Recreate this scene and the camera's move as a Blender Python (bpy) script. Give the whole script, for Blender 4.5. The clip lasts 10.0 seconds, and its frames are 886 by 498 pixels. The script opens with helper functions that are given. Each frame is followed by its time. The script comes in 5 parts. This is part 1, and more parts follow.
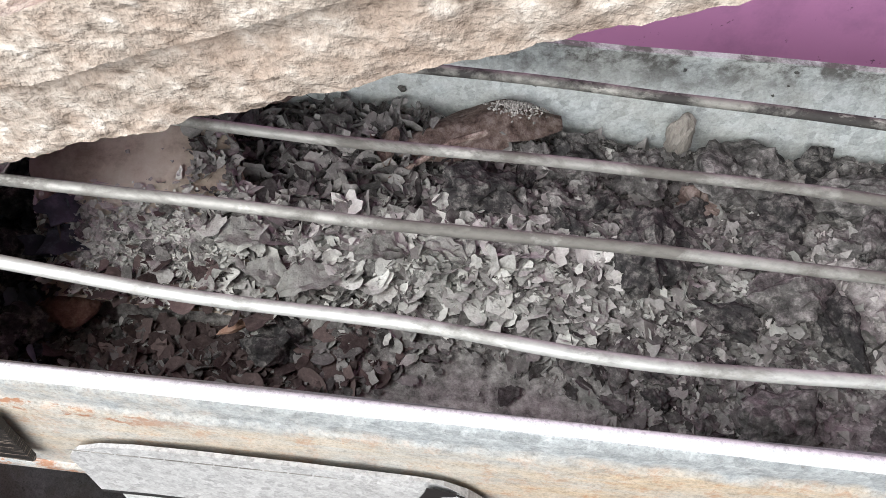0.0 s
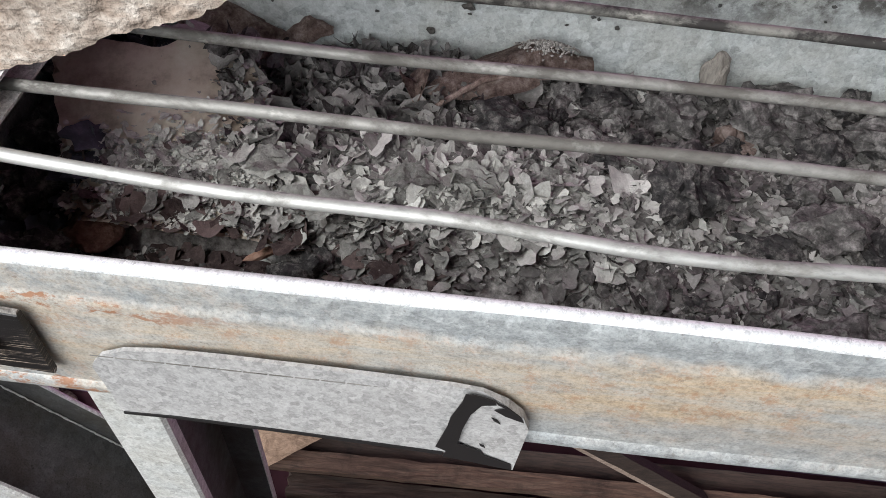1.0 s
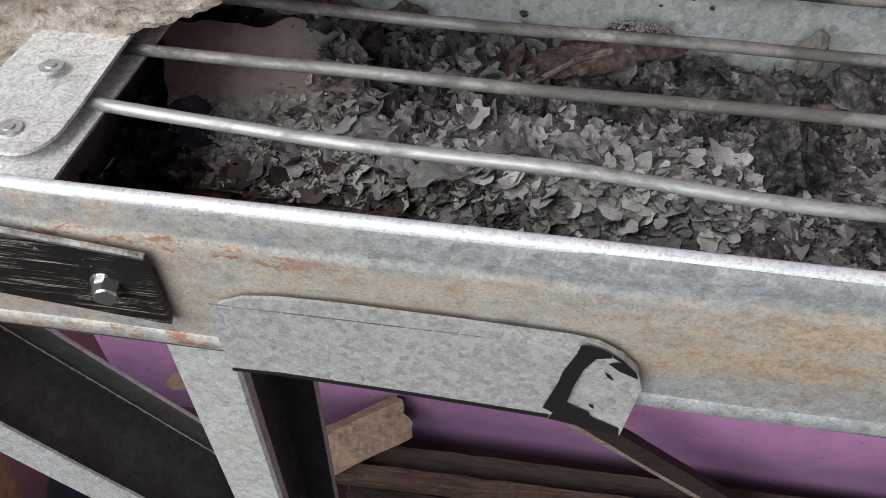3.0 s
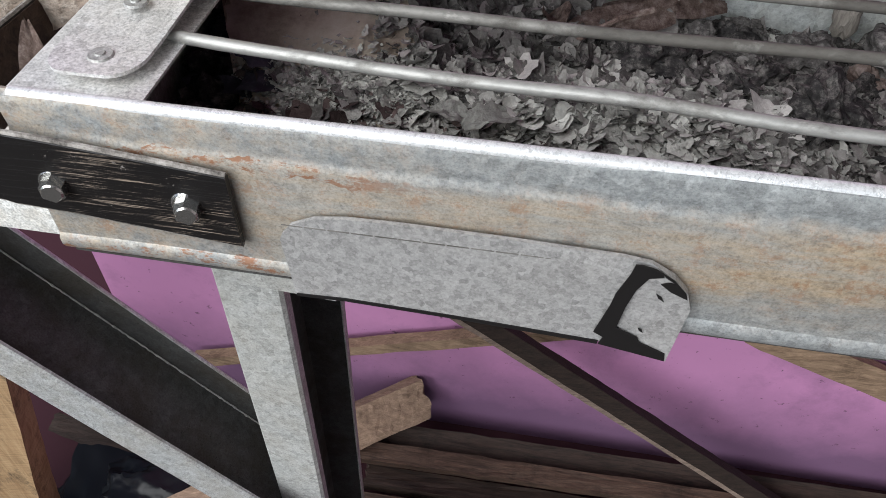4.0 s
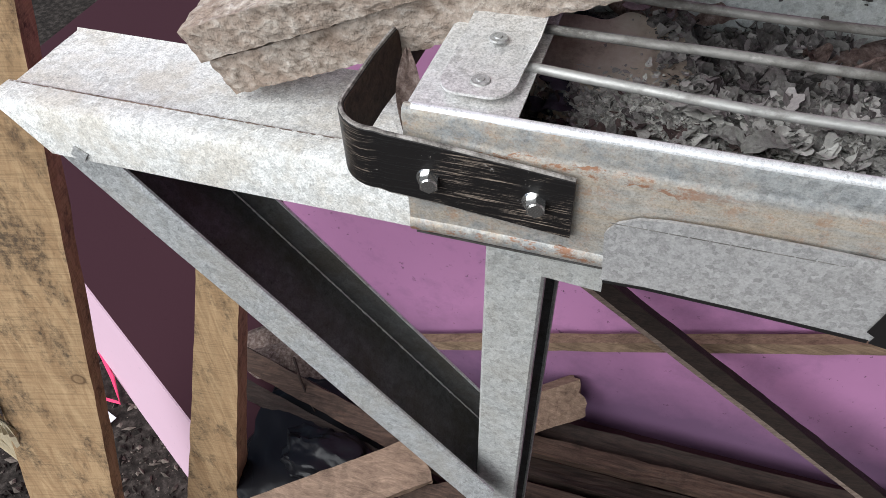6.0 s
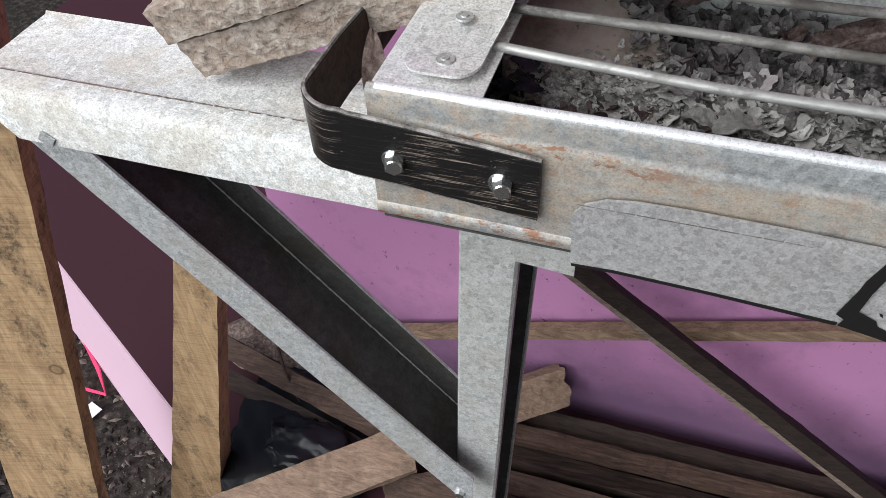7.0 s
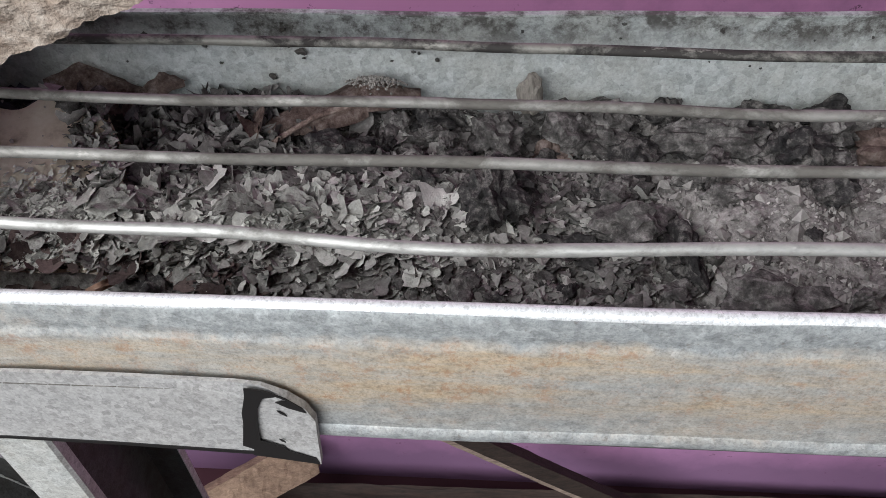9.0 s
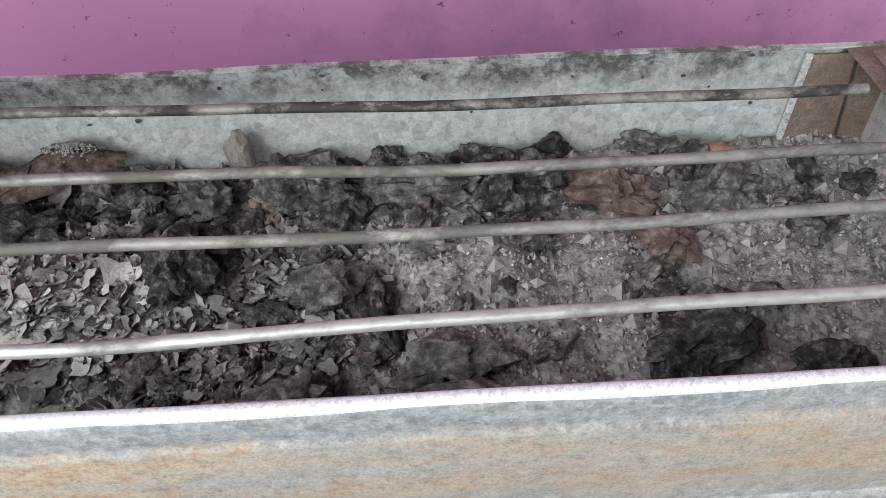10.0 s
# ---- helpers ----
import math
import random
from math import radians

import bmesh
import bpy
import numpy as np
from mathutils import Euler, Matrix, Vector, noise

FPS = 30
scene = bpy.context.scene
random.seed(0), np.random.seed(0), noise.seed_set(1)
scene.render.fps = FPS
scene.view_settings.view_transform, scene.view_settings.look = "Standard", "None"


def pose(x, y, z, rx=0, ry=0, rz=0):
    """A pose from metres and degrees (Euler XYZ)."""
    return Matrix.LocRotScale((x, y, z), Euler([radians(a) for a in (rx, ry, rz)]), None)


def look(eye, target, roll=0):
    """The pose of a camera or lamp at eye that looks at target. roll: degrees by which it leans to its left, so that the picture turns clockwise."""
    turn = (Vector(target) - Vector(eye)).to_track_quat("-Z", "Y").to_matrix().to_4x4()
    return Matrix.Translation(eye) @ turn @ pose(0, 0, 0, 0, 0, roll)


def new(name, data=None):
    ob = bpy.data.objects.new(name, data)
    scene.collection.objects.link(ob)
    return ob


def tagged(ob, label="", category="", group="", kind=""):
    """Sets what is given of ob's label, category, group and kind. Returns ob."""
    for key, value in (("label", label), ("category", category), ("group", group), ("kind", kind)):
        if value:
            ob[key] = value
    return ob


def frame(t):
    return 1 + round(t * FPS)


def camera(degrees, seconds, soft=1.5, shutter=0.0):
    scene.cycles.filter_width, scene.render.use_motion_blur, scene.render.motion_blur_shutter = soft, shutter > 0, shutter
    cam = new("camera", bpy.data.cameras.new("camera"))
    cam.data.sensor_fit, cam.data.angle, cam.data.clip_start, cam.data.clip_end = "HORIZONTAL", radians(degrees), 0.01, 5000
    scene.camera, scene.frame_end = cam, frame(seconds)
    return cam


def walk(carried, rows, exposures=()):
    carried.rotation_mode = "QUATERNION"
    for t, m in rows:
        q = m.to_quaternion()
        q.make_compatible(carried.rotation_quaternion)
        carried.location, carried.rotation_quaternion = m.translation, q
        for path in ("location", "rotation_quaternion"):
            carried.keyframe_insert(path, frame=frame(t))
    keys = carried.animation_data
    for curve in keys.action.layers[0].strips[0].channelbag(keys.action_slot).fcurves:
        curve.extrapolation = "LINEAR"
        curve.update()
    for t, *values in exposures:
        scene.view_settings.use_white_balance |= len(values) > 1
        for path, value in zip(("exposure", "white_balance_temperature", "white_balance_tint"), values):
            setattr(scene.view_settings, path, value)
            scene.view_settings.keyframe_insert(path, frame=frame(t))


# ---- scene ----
cam = camera(60.1, 10.0, 0.5)
PATH = [
    (0, (0.0394, -0.0979, 1.0130), (0.0163, 0.5136, 0.2221), 4.13),
    (0.5, (0.0295, -0.1217, 0.9963), (-0.0294, 0.5005, 0.2156), 2.35),
    (1, (0.0329, -0.1281, 0.9770), (-0.0028, 0.5198, 0.2161), 3.62),
    (1.5, (0.0067, -0.1413, 0.9513), (-0.0638, 0.5252, 0.2092), 3.41),
    (2, (-0.0089, -0.1483, 0.9527), (-0.1054, 0.4950, 0.1932), 1.30),
    (2.2, (-0.0038, -0.1485, 0.9553), (-0.0957, 0.4941, 0.1946), 0.85),
    (3.3, (0.0150, -0.1560, 0.9595), (-0.0856, 0.5249, 0.2341), 0.31),
    (3.5, (0.0079, -0.1650, 0.9546), (-0.0945, 0.5088, 0.2229), 0.74),
    (4, (0.0001, -0.1840, 0.9518), (-0.1084, 0.4924, 0.2233), 0.78),
    (4.5, (0.0023, -0.1785, 0.9533), (-0.1038, 0.4960, 0.2227), 0.58),
    (5, (-0.0258, -0.1902, 0.9738), (-0.1862, 0.4688, 0.2389), -1.41),
    (5.5, (-0.0632, -0.2298, 0.9875), (-0.2803, 0.4269, 0.2653), -2.52),
    (5.7, (-0.0723, -0.2442, 0.9961), (-0.3097, 0.4086, 0.2768), -3.37),
    (6.8, (-0.0738, -0.2571, 0.9907), (-0.3163, 0.3859, 0.2641), -3.12),
    (7, (-0.0622, -0.2477, 0.9886), (-0.2921, 0.3978, 0.2602), -2.78),
    (7.5, (-0.0235, -0.2287, 0.9837), (-0.2229, 0.4308, 0.2589), -1.67),
    (8, (0.0351, -0.1894, 0.9840), (-0.1265, 0.4878, 0.2662), -3.05),
    (8.5, (0.0765, -0.1668, 0.9817), (-0.0155, 0.5342, 0.2744), -2.06),
    (9, (0.1204, -0.1533, 0.9846), (0.0582, 0.5485, 0.2750), -2.17),
    (9.5, (0.1623, -0.1424, 0.9815), (0.1310, 0.5590, 0.2694), -2.14),
    (10, (0.2247, -0.1264, 0.9882), (0.2552, 0.5875, 0.2887), -1.14),
]
EXPOSURES = [(0.0, 1.08, 6100, 7), (0.8, 0.72, 6100, 7), (2.0, 0.18, 6050, 7), (3.5, 0.06, 6050, 7), (7.0, 0.02, 6000, 7), (8.1, -0.03, 6050, 7), (9.0, 0.34, 6050, 7), (9.5, 0.34, 6050, 7), (10.0, 0.62, 6050, 7)]
walk(cam, [(t, look(eye, target, roll)) for t, eye, target, roll in PATH], EXPOSURES)

# ---- light ----
world = bpy.data.worlds.new("world")
scene.world = world
world.use_nodes = True
wn = world.node_tree
sky = wn.nodes.new("ShaderNodeTexSky")
sky.sky_type = "NISHITA"
sky.sun_disc = False
SUN_EL, SUN_AZ = 45.0, 210.0      # elevation; bearing from +y towards +x
sky.sun_elevation, sky.sun_rotation = radians(SUN_EL), radians(SUN_AZ)
sky.dust_density, sky.ozone_density = 3.0, 1.0
wn.nodes["Background"].inputs["Strength"].default_value = 0.055
wn.links.new(sky.outputs["Color"], wn.nodes["Background"].inputs["Color"])

SUN_FROM = Vector((math.sin(radians(SUN_AZ)) * math.cos(radians(SUN_EL)), math.cos(radians(SUN_AZ)) * math.cos(radians(SUN_EL)), math.sin(radians(SUN_EL))))
sun = new("sun", bpy.data.lights.new("sun", "SUN"))
sun.data.energy, sun.data.angle, sun.data.color = 5.3, radians(72), (1.0, 0.975, 0.95)
sun.matrix_world = look(SUN_FROM * 6, (0, 0, 0.7))

# ---- materials ----


class Mat:
    """A small builder of node materials."""

    def __init__(self, name, rough=0.6, metal=0.0, spec=0.4):
        self.m = bpy.data.materials.new(name)
        self.m.use_nodes = True
        self.t = self.m.node_tree
        self.b = self.t.nodes["Principled BSDF"]
        self.b.inputs["Roughness"].default_value = rough
        self.b.inputs["Metallic"].default_value = metal
        self.b.inputs["Specular IOR Level"].default_value = spec
        self.co = self.t.nodes.new("ShaderNodeTexCoord").outputs["Object"]

    def put(self, value, socket):
        if hasattr(value, "links"):
            self.t.links.new(value, socket)
        else:
            socket.default_value = value

    def scaled(self, sx, sy, sz):
        n = self.t.nodes.new("ShaderNodeMapping")
        n.inputs["Scale"].default_value = (sx, sy, sz)
        self.t.links.new(self.co, n.inputs["Vector"])
        return n.outputs["Vector"]

    def noise(self, scale, detail=4.0, rough=0.6, vec=None, distort=0.0):
        n = self.t.nodes.new("ShaderNodeTexNoise")
        n.inputs["Scale"].default_value, n.inputs["Detail"].default_value = scale, detail
        n.inputs["Roughness"].default_value, n.inputs["Distortion"].default_value = rough, distort
        self.t.links.new(vec if vec is not None else self.co, n.inputs["Vector"])
        return n.outputs["Fac"]

    def voronoi(self, scale, vec=None, colour=False):
        n = self.t.nodes.new("ShaderNodeTexVoronoi")
        n.inputs["Scale"].default_value = scale
        self.t.links.new(vec if vec is not None else self.co, n.inputs["Vector"])
        return n.outputs["Color"] if colour else n.outputs["Distance"]

    def ramp(self, fac, *stops):
        n = self.t.nodes.new("ShaderNodeValToRGB")
        els = n.color_ramp.elements
        while len(els) < len(stops):
            els.new(0.5)
        for e, (p, c) in zip(els, stops):
            e.position = p
            e.color = (*c, 1) if isinstance(c, tuple) else (c, c, c, 1)
        self.t.links.new(fac, n.inputs["Fac"])
        return n.outputs["Color"]

    def mix(self, fac, a, b, kind="MIX"):
        n = self.t.nodes.new("ShaderNodeMix")
        n.data_type, n.blend_type = "RGBA", kind
        self.put(fac, n.inputs[0])
        for v, s in ((a, n.inputs[6]), (b, n.inputs[7])):
            self.put((*v, 1) if isinstance(v, tuple) else v, s)
        return n.outputs[2]

    def math(self, kind, a, b=0.5):
        n = self.t.nodes.new("ShaderNodeMath")
        n.operation = kind
        self.put(a, n.inputs[0])
        self.put(b, n.inputs[1])
        return n.outputs[0]

    def axis(self, i):
        n = self.t.nodes.new("ShaderNodeSeparateXYZ")
        self.t.links.new(self.co, n.inputs[0])
        return n.outputs[i]

    def island(self):
        return self.t.nodes.new("ShaderNodeNewGeometry").outputs["Random Per Island"]

    def each(self):
        return self.t.nodes.new("ShaderNodeObjectInfo").outputs["Random"]

    def colour(self, v):
        self.put((*v, 1) if isinstance(v, tuple) else v, self.b.inputs["Base Color"])
        return self

    def roughness(self, v):
        self.put(v, self.b.inputs["Roughness"])
        return self

    def bump(self, height, strength=0.3, dist=0.001):
        n = self.t.nodes.new("ShaderNodeBump")
        n.inputs["Strength"].default_value, n.inputs["Distance"].default_value = strength, dist
        self.put(height, n.inputs["Height"])
        self.t.links.new(n.outputs["Normal"], self.b.inputs["Normal"])
        return self


def galvanised(name, base, dirt=0.3, metal=0.5, rough=0.45, spangle=260.0, soot=0.0, grain=0.85):
    """Zinc-coated steel: crystal spangle, blotches, specks, faint lengthwise streaks; soot: dark stains near the rim."""
    m = Mat(name, rough, metal)
    cell = m.voronoi(spangle, colour=True)
    cell2 = m.noise(spangle * 1.6, 4, 0.7)
    tone = m.math("ADD", m.math("MULTIPLY", cell, 0.38), m.math("MULTIPLY", m.voronoi(spangle * 2.7, colour=True), 0.27))
    tone = m.math("ADD", tone, m.math("MULTIPLY", cell2, 0.4))
    grey = m.ramp(tone, (0.25, tuple(c * 0.62 for c in base)), (0.55, base), (0.85, tuple(min(0.9, c * 1.3) for c in base)))
    blotch = m.noise(22, 8, 0.72)
    col = m.mix(m.math("MULTIPLY", m.ramp(blotch, (0.44, 0.0), (0.60, 1.0)), dirt), grey, tuple(c * f for c, f in zip(base, (0.72, 0.64, 0.54))))
    pale = m.ramp(m.noise(48, 7, 0.75, m.scaled(0.5, 1, 1)), (0.55, 0.0), (0.68, 1.0))
    col = m.mix(m.math("MULTIPLY", pale, dirt * 0.8), col, tuple(min(0.85, c * 1.35) for c in base))
    specks = m.ramp(m.noise(190, 6, 0.8), (0.60, 0.0), (0.68, 1.0))
    col = m.mix(m.math("MULTIPLY", specks, min(1.0, dirt * 1.6)), col, tuple(c * 0.25 for c in base))
    if soot:
        top = m.t.nodes.new("ShaderNodeMapRange")
        top.inputs["From Min"].default_value, top.inputs["From Max"].default_value = 0.792, 0.806
        m.put(m.math("ADD", m.axis(2), m.math("MULTIPLY", m.noise(26, 7, 0.8), 0.03)), top.inputs["Value"])
        st = m.math("MULTIPLY", top.outputs[0], m.ramp(m.noise(40, 6, 0.8), (0.45, 0.0), (0.58, 1.0)))
        col = m.mix(m.math("MULTIPLY", st, soot), col, (0.05, 0.042, 0.036))
    col = m.mix(grain, col, m.ramp(m.noise(850, 4, 0.7), (0.30, 0.5), (0.5, 1.0), (0.7, 1.3)), "MULTIPLY")
    m.colour(col)
    m.roughness(m.ramp(blotch, (0.3, rough - 0.12), (0.7, rough + 0.2)))
    m.bump(m.mix(0.4, m.noise(700, 3), blotch), 0.3, 0.0006)
    return m


def rusty_face():
    """Galvanised front sheet: bluish top band, cream and rust streaks along the middle."""
    m = Mat("rust_stained_zinc", 0.5, 0.35)
    z = m.axis(2)
    long = m.scaled(9, 60, 60)
    streak = m.noise(1.6, 7, 0.75, long, 0.4)
    blot = m.noise(45, 7, 0.8)
    zinc = m.ramp(m.noise(190, 6, 0.75), (0.34, (0.265, 0.28, 0.285)), (0.5, (0.36, 0.375, 0.377)), (0.66, (0.46, 0.475, 0.475)))
    zinc = m.mix(0.55, zinc, m.ramp(m.voronoi(330, colour=True), (0.1, 0.72), (0.9, 1.22)), "MULTIPLY")
    cream = m.mix(m.ramp(streak, (0.3, 0.0), (0.65, 1.0)), (0.52, 0.475, 0.405), (0.50, 0.395, 0.275))
    wob = m.math("MULTIPLY_ADD", m.noise(14, 5, 0.7), 0.03)
    wob.node.inputs[2].default_value = -0.015
    zz = m.math("ADD", z, wob)
    up = m.t.nodes.new("ShaderNodeMapRange")
    up.inputs["From Min"].default_value, up.inputs["From Max"].default_value = 0.788, 0.781
    m.put(zz, up.inputs["Value"])
    low = m.t.nodes.new("ShaderNodeMapRange")
    low.inputs["From Min"].default_value, low.inputs["From Max"].default_value = 0.730, 0.752
    m.put(zz, low.inputs["Value"])
    band = m.math("MULTIPLY", up.outputs[0], low.outputs[0])
    band = m.math("MULTIPLY", band, m.ramp(m.noise(11, 7, 0.75, m.scaled(0.5, 1, 2)), (0.36, 0.25), (0.56, 1.0)))
    # the left part is stained up to the rim
    lf = m.t.nodes.new("ShaderNodeMapRange")
    lf.inputs["From Min"].default_value, lf.inputs["From Max"].default_value = 0.02, -0.16
    m.put(m.axis(0), lf.inputs["Value"])
    lft = m.math("MULTIPLY", lf.outputs[0], m.ramp(blot, (0.4, 0.0), (0.6, 0.8)))
    stain = m.math("MAXIMUM", m.math("MULTIPLY", band, m.ramp(streak, (0.3, 0.35), (0.6, 1.0))), lft)
    col = m.mix(stain, zinc, cream)
    rs = m.math("MULTIPLY", m.ramp(m.noise(95, 9, 0.85), (0.515, 0.0), (0.585, 0.9)), stain)
    rs = m.math("MULTIPLY", rs, m.ramp(m.axis(0), (0.0, 0.85), (1.0, 0.25)))
    flaky = m.ramp(m.noise(210, 8, 0.8, m.scaled(0.5, 1, 1)), (0.36, 0.70), (0.46, 0.97), (0.60, 1.12))
    col = m.mix(0.9, col, flaky, "MULTIPLY")
    col = m.mix(0.7, col, m.ramp(m.noise(900, 4, 0.7), (0.30, 0.55), (0.5, 1.0), (0.7, 1.25)), "MULTIPLY")
    col = m.mix(rs, col, (0.38, 0.20, 0.105))
    for lo, hi in ((0.7775, 0.7835), (0.7265, 0.7330)):
        inside = m.math("MULTIPLY", m.math("GREATER_THAN", zz, lo), m.math("LESS_THAN", zz, hi))
        fleck = m.math("MULTIPLY", m.ramp(m.noise(120, 6, 0.8, m.scaled(0.45, 1, 1)), (0.50, 0.0), (0.56, 1.0)), inside)
        worn = m.math("MULTIPLY", fleck, m.ramp(lf.outputs[0], (0.25, 0.0), (0.5, 0.85)))
        col = m.mix(worn, col, (0.30, 0.135, 0.065))
    col = m.mix(m.math("MULTIPLY", m.ramp(m.noise(240, 4, 0.8), (0.60, 0.0), (0.7, 1.0)), 0.5), col, (0.14, 0.11, 0.09))
    m.colour(col)
    m.roughness(m.ramp(blot, (0.3, 0.38), (0.7, 0.62)))
    m.bump(m.mix(0.5, m.noise(420, 4), blot), 0.45, 0.0006)
    return m


def wood(name, dark, light, grain=(4, 60, 60), stain=0.3, rough=0.75, relief=0.5):
    m = Mat(name, rough, 0.0, 0.25)
    g = m.noise(3.0, 8, 0.7, m.scaled(*grain), 1.2)
    col = m.ramp(g, (0.3, dark), (0.7, light))
    blot = m.ramp(m.noise(18, 6, 0.75), (0.52, 0.0), (0.7, 1.0))
    col = m.mix(m.math("MULTIPLY", blot, stain), col, tuple(c * 0.3 for c in dark))
    pores = m.noise(400, 3, 0.6, m.scaled(grain[0] / 20, grain[1] / 20, grain[2] / 20))
    m.colour(m.mix(0.25, col, m.ramp(pores, (0.35, 0.05), (0.6, 0.6)), "SOFT_LIGHT"))
    m.bump(m.mix(0.5, g, pores), relief, 0.001)
    return m


def rough_timber():
    """Weathered, pitted rough-sawn wood with crusts of pale dirt."""
    m = Mat("weathered_timber", 0.92, 0.0, 0.15)
    pit = m.noise(150, 4, 0.55, m.scaled(0.8, 1, 1), 0.1)
    big = m.noise(30, 5, 0.65)
    col = m.ramp(pit, (0.30, (0.12, 0.092, 0.072)), (0.41, (0.30, 0.25, 0.208)), (0.55, (0.40, 0.345, 0.295)), (0.68, (0.56, 0.505, 0.45)))
    col = m.mix(m.ramp(big, (0.42, 0.0), (0.60, 0.65)), col, (0.30, 0.225, 0.175))
    col = m.mix(0.5, col, m.ramp(m.noise(520, 5, 0.7), (0.32, 0.55), (0.5, 1.0), (0.7, 1.2)), "MULTIPLY")
    m.colour(m.mix(m.math("MULTIPLY", m.ramp(m.noise(200, 3, 0.6), (0.60, 0.0), (0.66, 1.0)), 0.35), col, (0.12, 0.09, 0.07)))
    m.bump(m.mix(0.2, pit, m.noise(420, 3)), 1.0, 0.004)
    return m.m


def painted(name, base, dirt, grey, spec=0.3, rough=0.6):
    m = Mat(name, rough, 0.0, spec)
    big = m.noise(3.5, 5, 0.6)
    col = m.mix(m.ramp(big, (0.3, 0.0), (0.7, 0.5)), base, tuple(c * 0.82 for c in base))
    # darkens towards the floor: grime, plus shade put into the colour
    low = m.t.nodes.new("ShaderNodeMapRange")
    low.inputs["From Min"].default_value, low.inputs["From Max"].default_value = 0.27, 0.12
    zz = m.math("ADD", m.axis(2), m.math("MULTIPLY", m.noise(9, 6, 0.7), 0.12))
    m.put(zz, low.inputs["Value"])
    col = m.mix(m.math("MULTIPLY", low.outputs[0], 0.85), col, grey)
    grime = m.ramp(m.noise(6, 8, 0.72), (0.50, 0.0), (0.66, 1.0))
    col = m.mix(m.math("MULTIPLY", grime, dirt * 0.42), col, grey)
    sp = m.ramp(m.noise(70, 5, 0.75), (0.635, 0.0), (0.67, 1.0))
    col = m.mix(m.math("MULTIPLY", sp, dirt), col, tuple(c * 0.25 for c in base))
    m.colour(col)
    m.bump(m.mix(0.5, m.noise(120, 4), big), 0.25, 0.001)
    return m


def speckled(name, dark, mid, light, scale, isl=True, relief=0.6, rough=0.95, spread=0.5):
    m = Mat(name, rough, 0.0, 0.1)
    n = m.noise(scale, 6, 0.75)
    col = m.ramp(n, (0.32, dark), (0.5, mid), (0.68, light))
    if isl:
        col = m.mix(spread, col, m.ramp(m.island(), (0.0, dark), (0.45, mid), (1.0, light)))
    m.colour(col)
    m.bump(m.noise(scale * 2.2, 5), relief, 0.0015)
    return m


def streaked_rod(name, base, dark, cut, metal=0.2, rough=0.5):
    """Drawn steel rod: long soot patches, fine lengthwise scratches, pale scuffs."""
    m = Mat(name, rough, metal)
    patch = m.ramp(m.noise(3.0, 6, 0.72, m.scaled(9, 14, 14), 0.3), (cut - 0.06, 1.0), (cut + 0.07, 0.0))
    fine = m.noise(4.0, 5, 0.7, m.scaled(40, 90, 90))
    col = m.mix(patch, base, dark)
    col = m.mix(0.6, col, m.ramp(fine, (0.32, 0.6), (0.5, 1.0), (0.7, 1.25)), "MULTIPLY")
    scuff = m.ramp(m.noise(60, 5, 0.75, m.scaled(0.5, 1, 1)), (0.61, 0.0), (0.67, 0.8))
    col = m.mix(scuff, col, tuple(min(0.8, c * 1.5) for c in base))
    m.colour(col)
    m.roughness(m.ramp(patch, (0.0, rough), (1.0, rough + 0.25)))
    m.bump(fine, 0.4, 0.0004)
    return m.m


ZINC = galvanised("galvanised_steel", (0.50, 0.51, 0.51), dirt=0.45, metal=0.4).m
ZINC_DULL = galvanised("weathered_zinc", (0.46, 0.465, 0.45), dirt=0.3, metal=0.25, rough=0.6, spangle=240, grain=0.55).m
ZINC_BRIGHT = galvanised("bright_zinc", (0.78, 0.78, 0.77), dirt=0.22, metal=0.4, rough=0.40).m
ZINC_BACK = galvanised("smoked_zinc", (0.46, 0.485, 0.475), dirt=0.30, metal=0.1, rough=0.6, spangle=200, soot=0.85, grain=0.40).m
CHALKY = galvanised("chalky_zinc", (0.70, 0.70, 0.675), dirt=0.5, metal=0.15, rough=0.6).m
# soot on spots and fittings; also stands in for shade inside the channels
DARK_STEEL = galvanised("sooty_shaded_steel", (0.085, 0.084, 0.082), dirt=0.8, metal=0.2, rough=0.55, spangle=150).m
RUST_SHEET = galvanised("smoked_brown_sheet", (0.26, 0.21, 0.18), dirt=0.8, metal=0.2, rough=0.6).m
RIM_ZINC = galvanised("rim_highlight_zinc", (0.86, 0.87, 0.88), dirt=0.04, metal=0.3, rough=0.30, spangle=700, grain=0.2).m
FACE = rusty_face().m
PLATE = galvanised("grey_plate", (0.375, 0.368, 0.362), dirt=0.10, metal=0.2, rough=0.55, spangle=380, grain=0.4).m
ROD_BLACK = streaked_rod("blackened_rod_steel", (0.25, 0.24, 0.215), (0.045, 0.041, 0.038), 0.50)
ROD = streaked_rod("rod_steel", (0.40, 0.395, 0.375), (0.23, 0.222, 0.205), 0.44, 0.35, 0.42)
ROD_SOOT = streaked_rod("sooty_rod_steel", (0.23, 0.222, 0.205), (0.12, 0.112, 0.10), 0.50)
CHROME = Mat("plated_bolt", 0.22, 0.95).colour((0.72, 0.72, 0.70)).m
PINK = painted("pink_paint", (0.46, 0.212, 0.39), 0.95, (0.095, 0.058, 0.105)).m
PINK_PALE = painted("pale_pink_paint", (0.68, 0.46, 0.56), 0.25, (0.55, 0.38, 0.46)).m
MAROON = painted("maroon_paint", (0.042, 0.014, 0.021), 0.2, (0.052, 0.021, 0.028), 0.12, 0.75).m
